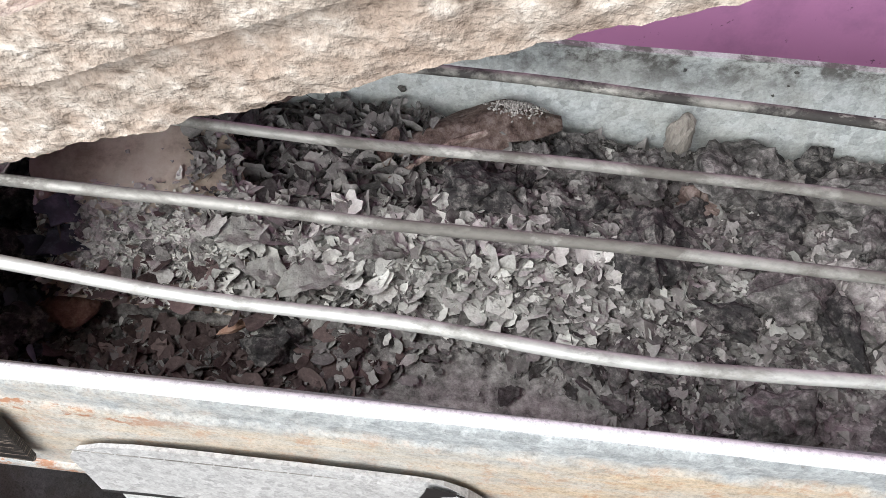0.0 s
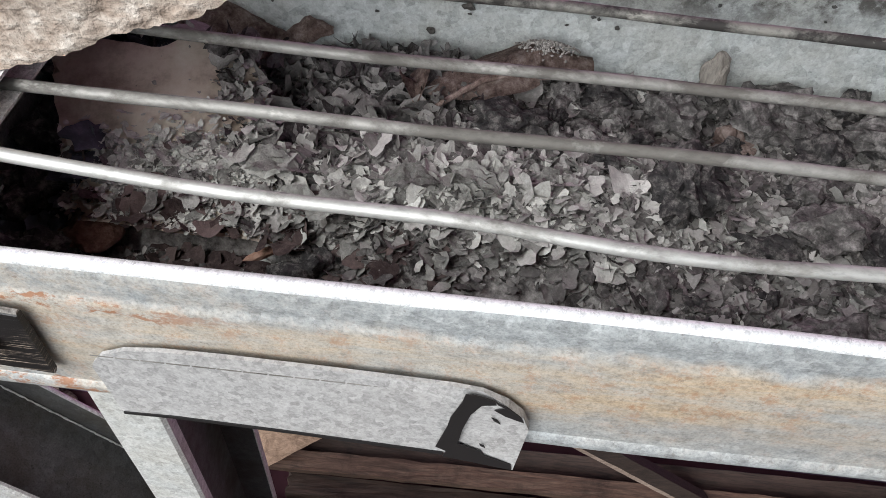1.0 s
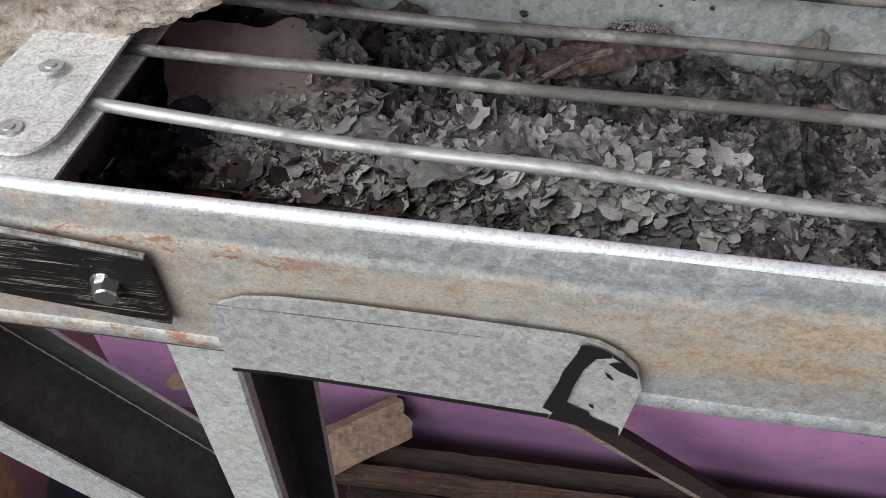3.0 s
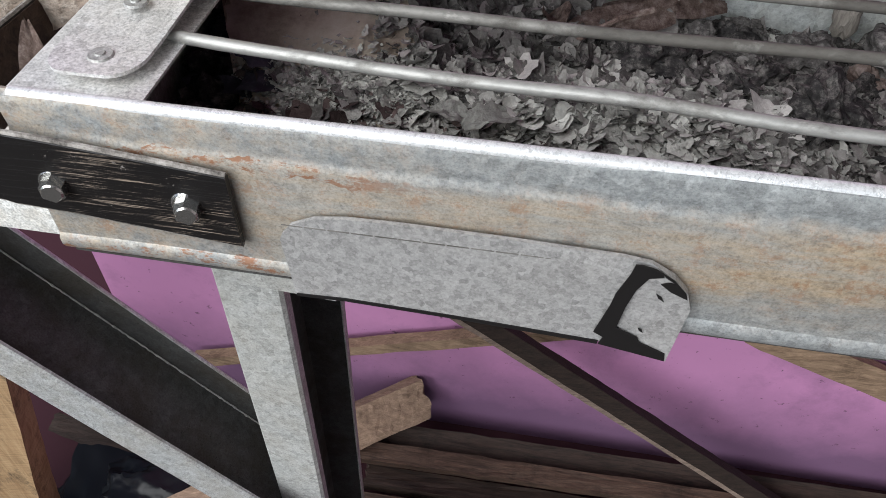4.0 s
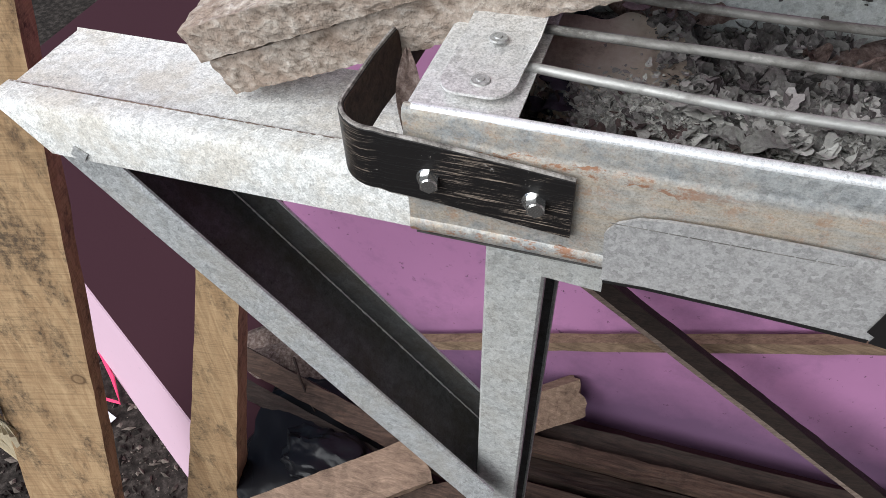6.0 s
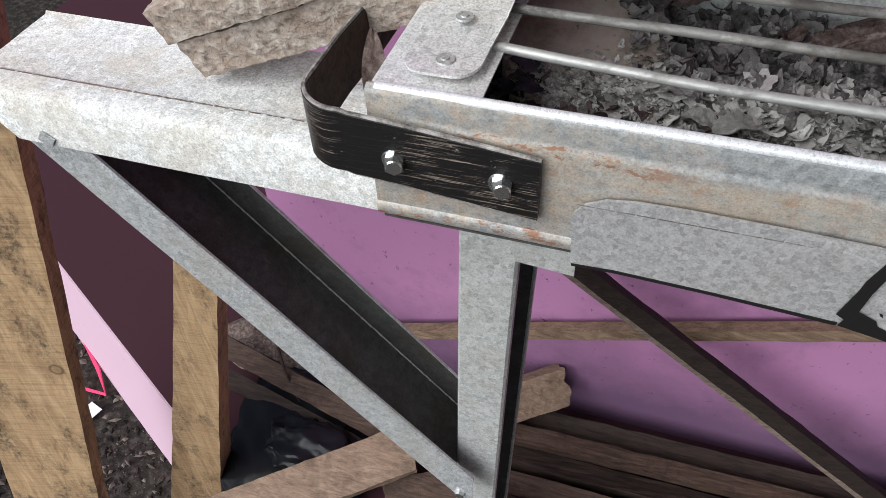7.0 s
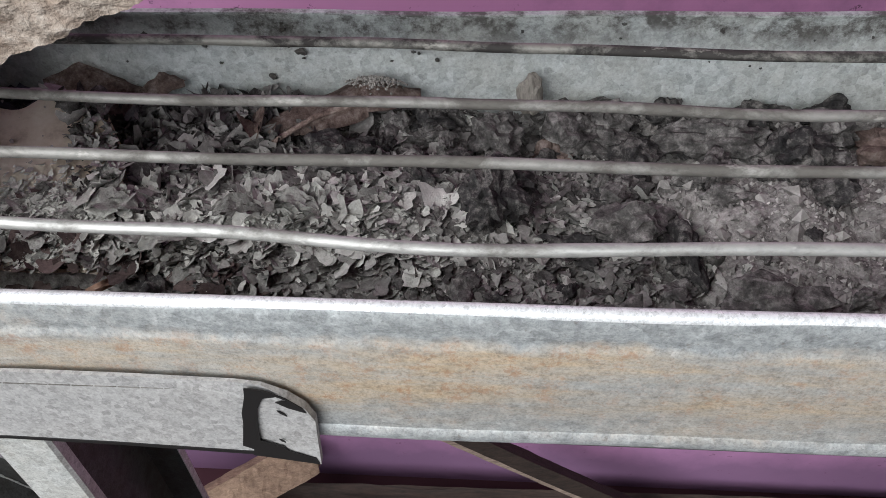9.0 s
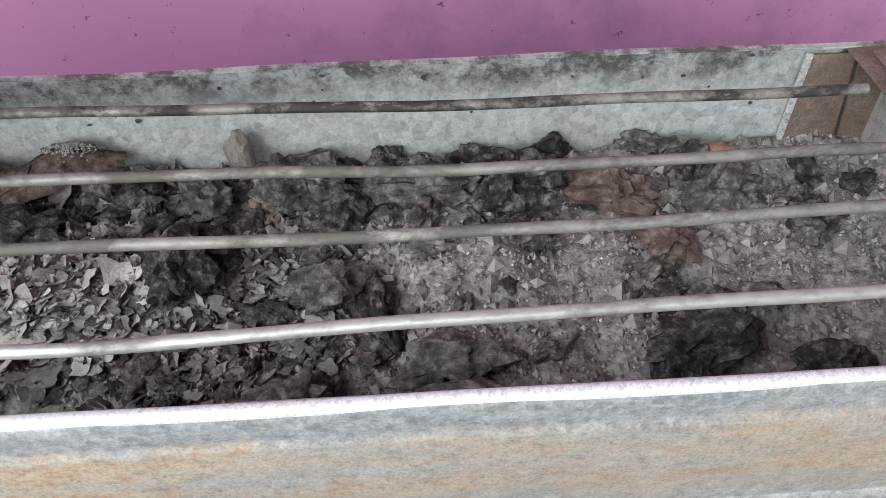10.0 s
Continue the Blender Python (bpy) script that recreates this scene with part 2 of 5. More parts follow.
PLASTER = painted("plaster", (0.45, 0.40, 0.38), 0.2, (0.3, 0.28, 0.26)).m


def sawn(name, dark, light, knots=()):
    """Rough-sawn tan timber: grain along its length, saw marks across, black mildew stains, knots."""
    m = Mat(name, 0.85, 0.0, 0.2)
    g = m.noise(2.2, 9, 0.72, m.scaled(46, 46, 3.2), 1.0)
    col = m.ramp(g, (0.30, dark), (0.68, light))
    saw = m.noise(3.0, 4, 0.6, m.scaled(5, 5, 190))
    col = m.mix(0.5, col, m.ramp(saw, (0.34, 0.55), (0.55, 1.05)), "MULTIPLY")
    mould = m.ramp(m.noise(15, 8, 0.8, m.scaled(1.2, 1.2, 0.6)), (0.49, 0.0), (0.60, 1.0))
    mould = m.math("MULTIPLY", mould, m.ramp(m.noise(130, 5, 0.75), (0.38, 0.15), (0.58, 1.0)))
    col = m.mix(m.math("MULTIPLY", mould, 0.85), col, (0.045, 0.034, 0.026))
    for kx, kz, kr in knots:
        dx, dz = m.math("SUBTRACT", m.axis(0), kx), m.math("SUBTRACT", m.axis(2), kz)
        r = m.math("SQRT", m.math("ADD", m.math("MULTIPLY", dx, dx), m.math("MULTIPLY", dz, dz)))
        r = m.math("MULTIPLY", r, 0.5 / kr)
        ring = m.ramp(r, (0.0, 0.55), (0.28, 0.35), (0.42, 1.0), (0.56, 0.15), (0.75, 0.0))
        col = m.mix(m.math("MULTIPLY", ring, 0.8), col, (0.07, 0.038, 0.02))
    m.colour(col)
    m.bump(m.mix(0.5, saw, g), 0.6, 0.0012)
    return m.m


WOOD_TAN = sawn("tan_timber", (0.24, 0.145, 0.075), (0.44, 0.305, 0.17), ((-0.601, 0.339, 0.008),))
WOOD_SCRAP = wood("red_brown_timber", (0.13, 0.085, 0.06), (0.34, 0.24, 0.17), (9, 45, 45), 0.5).m
WOOD_OLD = wood("old_timber", (0.020, 0.012, 0.009), (0.105, 0.063, 0.045), (5, 60, 60), 0.75).m
WOOD_DARK = wood("dark_timber", (0.010, 0.007, 0.006), (0.050, 0.031, 0.024), (5, 60, 60), 0.5).m
WOOD_LATH = wood("lath_timber", (0.10, 0.065, 0.042), (0.30, 0.21, 0.14), (5, 60, 60), 0.5).m
WOOD_GREY = rough_timber()
BLACK_BAG = Mat("black_plastic", 0.34, 0.0, 0.22).colour((0.008, 0.008, 0.010)).m
INK = Mat("black_paint", 0.45).colour((0.012, 0.011, 0.011)).m


def strap_mat():
    """Black coated strap scratched through along its length, most of all round the screws."""
    m = Mat("worn_black_strap", 0.42, 0.0, 0.4)
    fine = m.ramp(m.noise(5, 7, 0.8, m.scaled(6, 6, 260), 0.2), (0.555, 0.0), (0.60, 1.0))
    patch = m.ramp(m.noise(34, 5, 0.65), (0.47, 0.0), (0.58, 1.0))
    near = None
    for kx, kz in ((-0.150, 0.7675), (-0.112, 0.754)):
        dx, dz = m.math("MULTIPLY", m.math("SUBTRACT", m.axis(0), kx), 38.0), m.math("MULTIPLY", m.math("SUBTRACT", m.axis(2), kz), 75.0)
        r = m.math("SUBTRACT", 1.0, m.math("ADD", m.math("MULTIPLY", dx, dx), m.math("MULTIPLY", dz, dz)))
        near = r if near is None else m.math("MAXIMUM", near, r)
    worn = m.math("MAXIMUM", patch, m.ramp(near, (0.0, 0.0), (0.5, 0.9)))
    nick = m.ramp(m.noise(170, 5, 0.8), (0.66, 0.0), (0.69, 0.8))
    col = m.mix(m.math("MULTIPLY", fine, worn), (0.009, 0.008, 0.008), (0.36, 0.29, 0.23))
    m.colour(m.mix(nick, col, (0.30, 0.28, 0.26)))
    m.bump(m.mix(0.5, m.noise(200, 4), fine), 0.35, 0.0005)
    return m.m


STRAP_EDGE = speckled("worn_strap_edge", (0.05, 0.045, 0.042), (0.26, 0.24, 0.22), (0.52, 0.49, 0.46), 160, False, 0.6, 0.7).m
STRAP = strap_mat()
ASH_BED = speckled("ash_bed", (0.055, 0.05, 0.048), (0.24, 0.225, 0.214), (0.46, 0.44, 0.415), 150, False, 0.9).m
FLAKE_PALE = speckled("pale_ash_flake", (0.055, 0.053, 0.049), (0.27, 0.262, 0.244), (0.62, 0.61, 0.57), 300, True, 0.6, 0.9, 0.65).m
FLAKE_DARK = speckled("dark_ash_flake", (0.018, 0.017, 0.016), (0.125, 0.116, 0.111), (0.42, 0.40, 0.38), 330, True, 0.4, 0.9, 0.65).m
FLAKE_RED = speckled("brown_ash_flake", (0.026, 0.018, 0.018), (0.075, 0.055, 0.052), (0.20, 0.15, 0.14), 330, True, 0.4, 0.9, 0.6).m
BLACK_CHAR = speckled("black_char", (0.012, 0.013, 0.017), (0.045, 0.048, 0.060), (0.22, 0.23, 0.27), 120, True, 0.4, 0.45, 0.7).m
FLAKE_BLEACHED = speckled("bleached_ash_flake", (0.16, 0.155, 0.145), (0.43, 0.42, 0.39), (0.70, 0.69, 0.65), 300, True, 0.5, 0.9, 0.6).m
WHITE_ASH = speckled("white_ash", (0.45, 0.43, 0.40), (0.62, 0.60, 0.57), (0.78, 0.76, 0.73), 200, True).m
CRUMB = speckled("ash_crumbs", (0.075, 0.069, 0.065), (0.27, 0.252, 0.239), (0.52, 0.495, 0.47), 200, True, 0.5, 0.95, 0.6).m
CRUMB_PALE = speckled("pale_ash_grains", (0.10, 0.092, 0.085), (0.32, 0.30, 0.275), (0.58, 0.55, 0.51), 200, True, 0.5, 0.95, 0.75).m
COAL = speckled("charcoal", (0.012, 0.012, 0.013), (0.052, 0.049, 0.048), (0.23, 0.215, 0.20), 150, False, 1.0, 0.8).m
COAL_ASHY = speckled("ashy_charcoal", (0.022, 0.021, 0.020), (0.115, 0.108, 0.103), (0.34, 0.32, 0.305), 130, False, 1.0, 0.95).m
RUSTY = speckled("rusty_lump", (0.05, 0.036, 0.032), (0.135, 0.098, 0.085), (0.28, 0.228, 0.205), 120, False, 0.8).m
LEAF = speckled("dry_leaf", (0.075, 0.052, 0.044), (0.235, 0.172, 0.148), (0.46, 0.385, 0.345), 180, False, 0.5, 0.7).m
CARD = speckled("brown_cardboard", (0.42, 0.335, 0.265), (0.72, 0.63, 0.53), (0.84, 0.775, 0.69), 34, False, 0.4, 0.9).m
SOIL = speckled("dark_soil", (0.010, 0.009, 0.008), (0.03, 0.025, 0.022), (0.08, 0.068, 0.06), 55, False, 1.0).m
LITTER = speckled("soil_litter", (0.008, 0.007, 0.0065), (0.026, 0.022, 0.019), (0.20, 0.165, 0.14), 60, True, 0.6, 0.9, 0.75).m
CHIP_RED = speckled("red_brown_char", (0.05, 0.026, 0.020), (0.13, 0.07, 0.055), (0.22, 0.14, 0.115), 150, False).m
CLAY = speckled("burnt_clay", (0.20, 0.115, 0.08), (0.36, 0.225, 0.165), (0.46, 0.32, 0.25), 120, False).m
RED_TAPE = Mat("pink_plastic", 0.4).colour((0.75, 0.06, 0.16)).m
WHITE_CARD = Mat("white_paper", 0.7).colour((0.72, 0.75, 0.78)).m
# dark copy of the timber for the batten's shaded face
WOOD_SHADED = wood("shaded_timber", (0.010, 0.007, 0.006), (0.035, 0.023, 0.018), (5, 60, 60), 0.4).m
WOOD_PALE = wood("pale_grey_timber", (0.10, 0.075, 0.06), (0.25, 0.19, 0.155), (5, 60, 60), 0.5).m
STRAW = wood("dry_husk", (0.42, 0.34, 0.22), (0.66, 0.58, 0.42), (30, 30, 4), 0.1).m

# ---- builders ----


def mesh_of(name, bm, material, smooth=False):
    bmesh.ops.recalc_face_normals(bm, faces=bm.faces)
    me = bpy.data.meshes.new(name)
    bm.to_mesh(me)
    bm.free()
    for m in material if isinstance(material, (list, tuple)) else [material]:
        me.materials.append(m)
    if smooth:
        for p in me.polygons:
            p.use_smooth = True
        me.set_sharp_from_angle(angle=radians(32))
    return me


def thing(name, bm, material, label="", category="", group="", kind="", smooth=False):
    return tagged(new(name, mesh_of(name, bm, material, smooth)), label, category, group, kind)


def empty(name, at, label="", category="", group="", kind=""):
    ob = new(name)
    ob.empty_display_size = 0.02
    ob.matrix_world = Matrix.Translation(at)
    return tagged(ob, label, category, group, kind)


def part(name, bm, material, parent, label="", smooth=False):
    """A mesh, given in world places, as a part of parent."""
    ob = new(name, mesh_of(name, bm, material, smooth))
    bpy.context.view_layer.update()
    ob.parent = parent
    ob.matrix_parent_inverse = parent.matrix_world.inverted()
    return tagged(ob, label)


def box(bm, m, sx, sy, sz, bevel=0.0):
    r = bmesh.ops.create_cube(bm, size=1.0, matrix=m @ Matrix.Diagonal((sx, sy, sz, 1)))
    if bevel:
        es = list({e for v in r["verts"] for e in v.link_edges})
        bmesh.ops.bevel(bm, geom=es, offset=bevel, segments=2, affect="EDGES", profile=0.7)
    return bm


def extrude(bm, pts, m, length, steps=1, wave=0.0, seed=0.0, closed=True):
    """A profile in the local y, z plane drawn out along local x."""
    rings = []
    for i in range(steps + 1):
        x = length * i / steps
        d = wave * noise.noise((x * 9 + seed, seed, 0)) if wave else 0
        e = wave * noise.noise((x * 9 + seed, 7 + seed, 0)) if wave else 0
        rings.append([bm.verts.new(m @ Vector((x, y + d, z + e))) for y, z in pts])
    n = len(pts)
    for a, b in zip(rings, rings[1:]):
        for j in range(n if closed else n - 1):
            bm.faces.new((a[j], a[(j + 1) % n], b[(j + 1) % n], b[j]))
    if closed:
        for r in (rings[0], rings[-1]):
            bm.faces.new(r)
    return bm


def sheet(pts, thick):
    """A closed outline of a bent sheet of that thickness along an open line."""
    out = []
    for i, p in enumerate(pts):
        a, b = Vector(pts[max(i - 1, 0)]), Vector(pts[min(i + 1, len(pts) - 1)])
        t = (b - a).normalized()
        out.append((p[0] - t.y * thick, p[1] + t.x * thick))
    return list(pts) + out[::-1]


def channel_line(web, flange, lip, r=0.002, rib=0.0016):
    """Open line of a lipped C: web along y at z = 0, flanges up, lips inwards, with two flat ribs in the web."""
    h = web / 2
    return [(-h + lip, flange), (-h + r, flange), (-h, flange - r), (-h, r), (-h + r, 0), (-h * 0.55, 0), (-h * 0.47, rib), (h * 0.47, rib),
            (h * 0.55, 0), (h - r, 0), (h, r), (h, flange - r), (h - r, flange), (h - lip, flange)]


def tube(bm, pts, radii, sides=10, cap=True):
    rings = []
    for i, p in enumerate(pts):
        p = Vector(p)
        t = (Vector(pts[min(i + 1, len(pts) - 1)]) - Vector(pts[max(i - 1, 0)])).normalized()
        u = t.cross(Vector((0, 0, 1)))
        u = u.normalized() if u.length > 1e-4 else Vector((1, 0, 0))
        v = u.cross(t)
        r = radii if isinstance(radii, float) else radii[i]
        rings.append([bm.verts.new(p + (u * math.cos(a) + v * math.sin(a)) * r) for a in (2 * math.pi * k / sides for k in range(sides))])
    for a, b in zip(rings, rings[1:]):
        for j in range(sides):
            bm.faces.new((a[j], a[(j + 1) % sides], b[(j + 1) % sides], b[j]))
    if cap:
        bm.faces.new(rings[0])
        bm.faces.new(rings[-1])
    return bm


def board(bm, a, b, width, thick, normal, rough=0.001, steps=24, seed=0.0, ragged=0.0, k=6, kt=2, fine=0.0):
    """A sawn board from a to b; normal is the way its wide face looks. Edges and faces are uneven."""
    a, b = Vector(a), Vector(b)
    t = (b - a).normalized()
    n = Vector(normal)
    n = (n - t * n.dot(t)).normalized()
    s = n.cross(t)
    L = (b - a).length
    ring = []
    for j in range(k):
        ring.append((-width / 2 + width * j / k, thick / 2))
    for j in range(kt):
        ring.append((width / 2, thick / 2 - thick * j / kt))
    for j in range(k):
        ring.append((width / 2 - width * j / k, -thick / 2))
    for j in range(kt):
        ring.append((-width / 2, -thick / 2 + thick * j / kt))
    rings = []
    for i in range(steps + 1):
        x = L * i / steps
        row = []
        for u, w in ring:
            q = Vector((x * 40 + seed, u * 90, w * 90 + seed))
            xx = x
            if ragged and i in (0, steps):
                xx += ragged * noise.noise((u * 160 + seed, w * 160, i))
            p = a + t * xx + s * u + n * w
            p += (s * (noise.noise(q) + 0.7 * noise.noise(q * 3.1)) + n * (noise.noise(q + Vector((9, 3, 1))) + 0.6 * noise.noise(q * 3.3) + fine * noise.noise(q * 8.1))) * rough
            row.append(bm.verts.new(p))
        rings.append(row)
    m = len(ring)
    for r0, r1 in zip(rings, rings[1:]):
        for j in range(m):
            bm.faces.new((r0[j], r0[(j + 1) % m], r1[(j + 1) % m], r1[j]))
    for r in (rings[0], rings[-1]):
        c = bm.verts.new(sum((v.co for v in r), Vector()) / m)
        for j in range(m):
            bm.faces.new((r[j], r[(j + 1) % m], c))
    return bm


def lump(bm, at, size, seed, sub=3, rough=0.35, scale=(1, 1, 1), turn=0.0):
    r = bmesh.ops.create_icosphere(bm, subdivisions=sub, radius=1.0)
    m = Matrix.Translation(at) @ Matrix.Rotation(turn, 4, "Z") @ Matrix.Diagonal((size * scale[0], size * scale[1], size * scale[2], 1))
    for v in r["verts"]:
        d = v.co.copy()
        f = 1 + rough * noise.noise(d * 1.3 + Vector((seed, 0, 0))) + rough * 0.5 * noise.noise(d * 3.4 + Vector((0, seed, 0))) + rough * 0.26 * noise.noise(d * 8 + Vector((0, 0, seed))) + rough * 0.13 * noise.noise(d * 19 + Vector((seed, 0, 2)))
        # flat cleavage faces
        for k in range(4):
            ax = Vector((math.sin(seed * 7 + k * 2.1), math.cos(seed * 3 + k * 1.7), math.sin(seed * 5 + k))).normalized()
            e = d.dot(ax)
            if e > 0.72:
                f *= 0.72 / e
        v.co = m @ (d * f)
    return bm


# ---- large structure ----
RIM = 0.800
X0, X1 = -0.183, 0.462
BACK = 0.193


def slab(name, m, sx, sy, sz, mat, label, category):
    return thing(name, box(bmesh.new(), m, sx, sy, sz), mat, label, category, kind="structure")


SOIL_Z = -0.36


def ground():
    bm = bmesh.new()
    n = 60
    rows = []
    for i in range(n + 1):
        row = []
        for j in range(n + 1):
            u, v = i / n * 2 - 1, j / n * 2 - 1
            x, y = -0.5 + 1.6 * u + 60 * u ** 9, 0.0 + 1.2 * v + 60 * v ** 9
            z = SOIL_Z + 0.012 * noise.noise((x * 9, y * 9, 0)) + 0.004 * noise.noise((x * 40, y * 40, 3))
            row.append(bm.verts.new((x, y, z)))
        rows.append(row)
    for a, b in zip(rows, rows[1:]):
        for j in range(n):
            bm.faces.new((a[j], a[j + 1], b[j + 1], b[j]))
    return thing("ground", bm, SOIL, "dark bare soil with scattered debris", "ground", kind="structure", smooth=True)


ground()
slab("wall_north", pose(0.59, 0.42, 1.02), 2.22, 0.10, 2.76, PINK, "pink painted masonry wall, grime and shade in its colour near the floor", "wall")
# unseen wall, added to keep light off the right-hand sides
slab("unseen_wall_east", pose(1.35, -0.6, 1.02), 0.10, 2.0, 2.76, PLASTER, "unseen side wall added to cut light from the right", "wall")


# unseen slab, added so that the sun fades towards the right
slab("ceiling", pose(0.50, -0.65, 2.24), 1.80, 2.3, 0.06, PLASTER, "unseen roof slab added above the grill to dim the right", "ceiling")


def porch_floor():
    """Raised maroon cement floor; its edge runs askew to the wall and drops to the soil as a pale riser."""
    a, b = Vector((-1.6, 0.743)), Vector((0.35, -0.382))
    ring = [a, b, Vector((1.30, -0.382)), Vector((1.30, 1.6)), Vector((-1.6, 1.6))]
    bm = bmesh.new()
    top = [bm.verts.new((p.x, p.y, 0.0)) for p in ring]
    low = [bm.verts.new((p.x, p.y, -0.06)) for p in ring]
    bm.faces.new(top)
    bm.faces.new(low)
    for i in range(5):
        bm.faces.new((top[i], top[(i + 1) % 5], low[(i + 1) % 5], low[i]))
    thing("floor", bm, MAROON, "raised maroon cement floor, dusty", "floor", kind="structure")
    d = (b - a).normalized()
    out = Vector((d.y, -d.x))
    bm = bmesh.new()
    n = 40
    rows = []
    for i in range(n + 1):
        p = a.lerp(b, i / n)
        w = 0.002 * noise.noise((i * 0.7, 0, 0))
        rows.append([bm.verts.new((p.x + out.x * s, p.y + out.y * s, z + w)) for s, z in ((0.003, -0.004), (0.034, SOIL_Z - 0.03), (-0.01, SOIL_Z - 0.03), (-0.004, -0.004))])
    for p, q in zip(rows, rows[1:]):
        for j in range(4):
            bm.faces.new((p[j], p[(j + 1) % 4], q[(j + 1) % 4], q[j]))
    thing("floor_edge", bm, PINK_PALE, "pale pink painted riser below the floor's edge", "riser", kind="structure")


porch_floor()


# ---- grill: trough, clamps, rods ----


def grill_trough():
    g = empty("grill_trough", (0.14, 0.1, 0.70), "long charcoal grill trough of rust-stained galvanised sheet, half full of ash", "grill")
    I = Matrix.Identity(4)
    # front sheet: rolled rim, shallow ribs, turned-in foot
    front = [(0.0085, RIM - 0.004), (0.0062, RIM - 0.0008), (0.004, RIM), (0.0015, RIM - 0.0012), (0.0004, RIM - 0.004), (0.0012, 0.7870), (0.0009, 0.7850), (0.0002, 0.7835),
             (-0.0002, 0.7815), (-0.0004, 0.7530), (0.0, 0.7505), (0.0002, 0.7345), (-0.0011, 0.7325), (-0.0012, 0.7290), (0.0, 0.7265), (0.004, 0.7245), (0.02, 0.7245)]
    part("front_panel", extrude(bmesh.new(), sheet(front, 0.0011), Matrix.Translation((X0, 0, 0)), X1 - X0, 60, 0.0009, 3.0), FACE, g, "front sheet stained cream and rust", True)
    # bead along the rim; its pale colour stands in for the highlight
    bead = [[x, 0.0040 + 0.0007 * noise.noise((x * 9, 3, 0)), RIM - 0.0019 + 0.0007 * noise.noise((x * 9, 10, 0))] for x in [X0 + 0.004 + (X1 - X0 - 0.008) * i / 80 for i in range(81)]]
    part("rolled_rim", tube(bmesh.new(), bead, 0.0027, 14), RIM_ZINC, g, "rolled rim, its highlight put into a pale bead", True)
    back = [(BACK - 0.02, 0.7245), (BACK - 0.002, 0.7245), (BACK, 0.727), (BACK, 0.772), (BACK + 0.0012, 0.774), (BACK + 0.0012, 0.792), (BACK, RIM - 0.003), (BACK - 0.0015, RIM + 0.0005), (BACK - 0.004, RIM)]
    part("back_panel", extrude(bmesh.new(), sheet(back, -0.0011), Matrix.Translation((X0, 0, 0)), X1 - X0, 60, 0.0010, 8.0), ZINC_BACK, g, "smoked grey back sheet", True)
    spots = random.Random(31)
    for sx, sz, sr in [(0.003, 0.763, 0.0026), (0.020, 0.778, 0.0030), (0.012, 0.790, 0.0018), (-0.03, 0.781, 0.0014), (-0.06, 0.786, 0.0022)] + [(spots.uniform(-0.08, 0.40), spots.uniform(0.768, 0.796), spots.uniform(0.0006, 0.0013)) for _ in range(26)]:
        part("soot_spot", lump(bmesh.new(), (sx, BACK - 0.0012, sz), sr, sx * 70, 2, 0.6, (1.0, 0.35, spots.uniform(0.6, 1.3)), 0.0), DARK_STEEL, g)
    part("bottom", box(bmesh.new(), pose((X0 + X1) / 2, BACK / 2, 0.7235), X1 - X0 - 0.004, BACK - 0.004, 0.0014), DARK_STEEL, g)
    for x, sgn in ((X0, 1), (X1, -1)):
        part("end_panel", box(bmesh.new(), pose(x + sgn * 0.0025, BACK / 2, 0.760), 0.0012, BACK - 0.004, 0.070), ZINC_DULL, g)
        # turned-in top flange with a rounded outer edge and a cut corner
        w = 0.051 if sgn > 0 else 0.030
        prof = [(0.0, RIM - 0.006), (0.001, RIM - 0.0015), (0.0035, RIM), (w, RIM - 0.0005)]
        bm = bmesh.new()
        m = Matrix(((0, sgn, 0, x), (1, 0, 0, 0.004), (0, 0, 1, 0), (0, 0, 0, 1)))
        extrude(bm, sheet(prof, -0.0011), m, BACK - 0.008, 12, 0.0006, 5.0)
        part("end_flange", bm, ZINC_BRIGHT if sgn > 0 else RUST_SHEET, g, smooth=True)
    # brown lap sheet at the right end of the back
    bm = bmesh.new()
    box(bm, pose(0.4375, BACK - 0.0030, 0.761), 0.045, 0.0012, 0.070, 0.0004)
    part("lap_sheet", bm, RUST_SHEET, g, "smoked brown lap sheet")
    part("lap_fold", box(bmesh.new(), pose(0.4420, BACK - 0.0040, 0.768, 0, -6, 0), 0.0014, 0.0010, 0.052, 0.0003), DARK_STEEL, g)
    part("corner_strip", box(bmesh.new(), pose(0.4150, BACK - 0.0034, 0.769, 0, 1, 0), 0.0030, 0.0024, 0.056, 0.0006), ZINC_BRIGHT, g)
    # folded clamp strips that hold the rods, each with two rivets
    for x, sgn in ((-0.178, 1), (0.457, -1)):
        for y0, y1 in ((0.011, 0.080), (0.088, 0.172)):
            bm = bmesh.new()
            for k, (ya, yb, zz) in enumerate(((y0, y0 + 0.024, 0.0), (y0 + 0.024, y1, 0.0035))):
                if k == 0:
                    outline = [(0.012 - 0.012 * math.sin(i * math.pi / 16), ya + 0.012 - 0.012 * math.cos(i * math.pi / 16)) for i in range(8, -1, -1)]
                    outline += [(0.030 + 0.014 * math.sin(i * math.pi / 16), ya + 0.014 - 0.014 * math.cos(i * math.pi / 16)) for i in range(0, 9)]
                    outline += [(0.044, yb), (0.0, yb)]
                else:
                    outline = [(0.0, ya), (0.044, ya), (0.047, (ya + yb) / 2), (0.046, yb), (0.0, yb)]
                top = [bm.verts.new((x + (0.007 + u * 0.78 if sgn > 0 else -u * 0.5), v, RIM + 0.0045 + zz * min(1, (v - ya) / 0.01))) for u, v in outline]
                bot = [bm.verts.new((p.co.x, p.co.y, p.co.z - 0.0013)) for p in top]
                bm.faces.new(top)
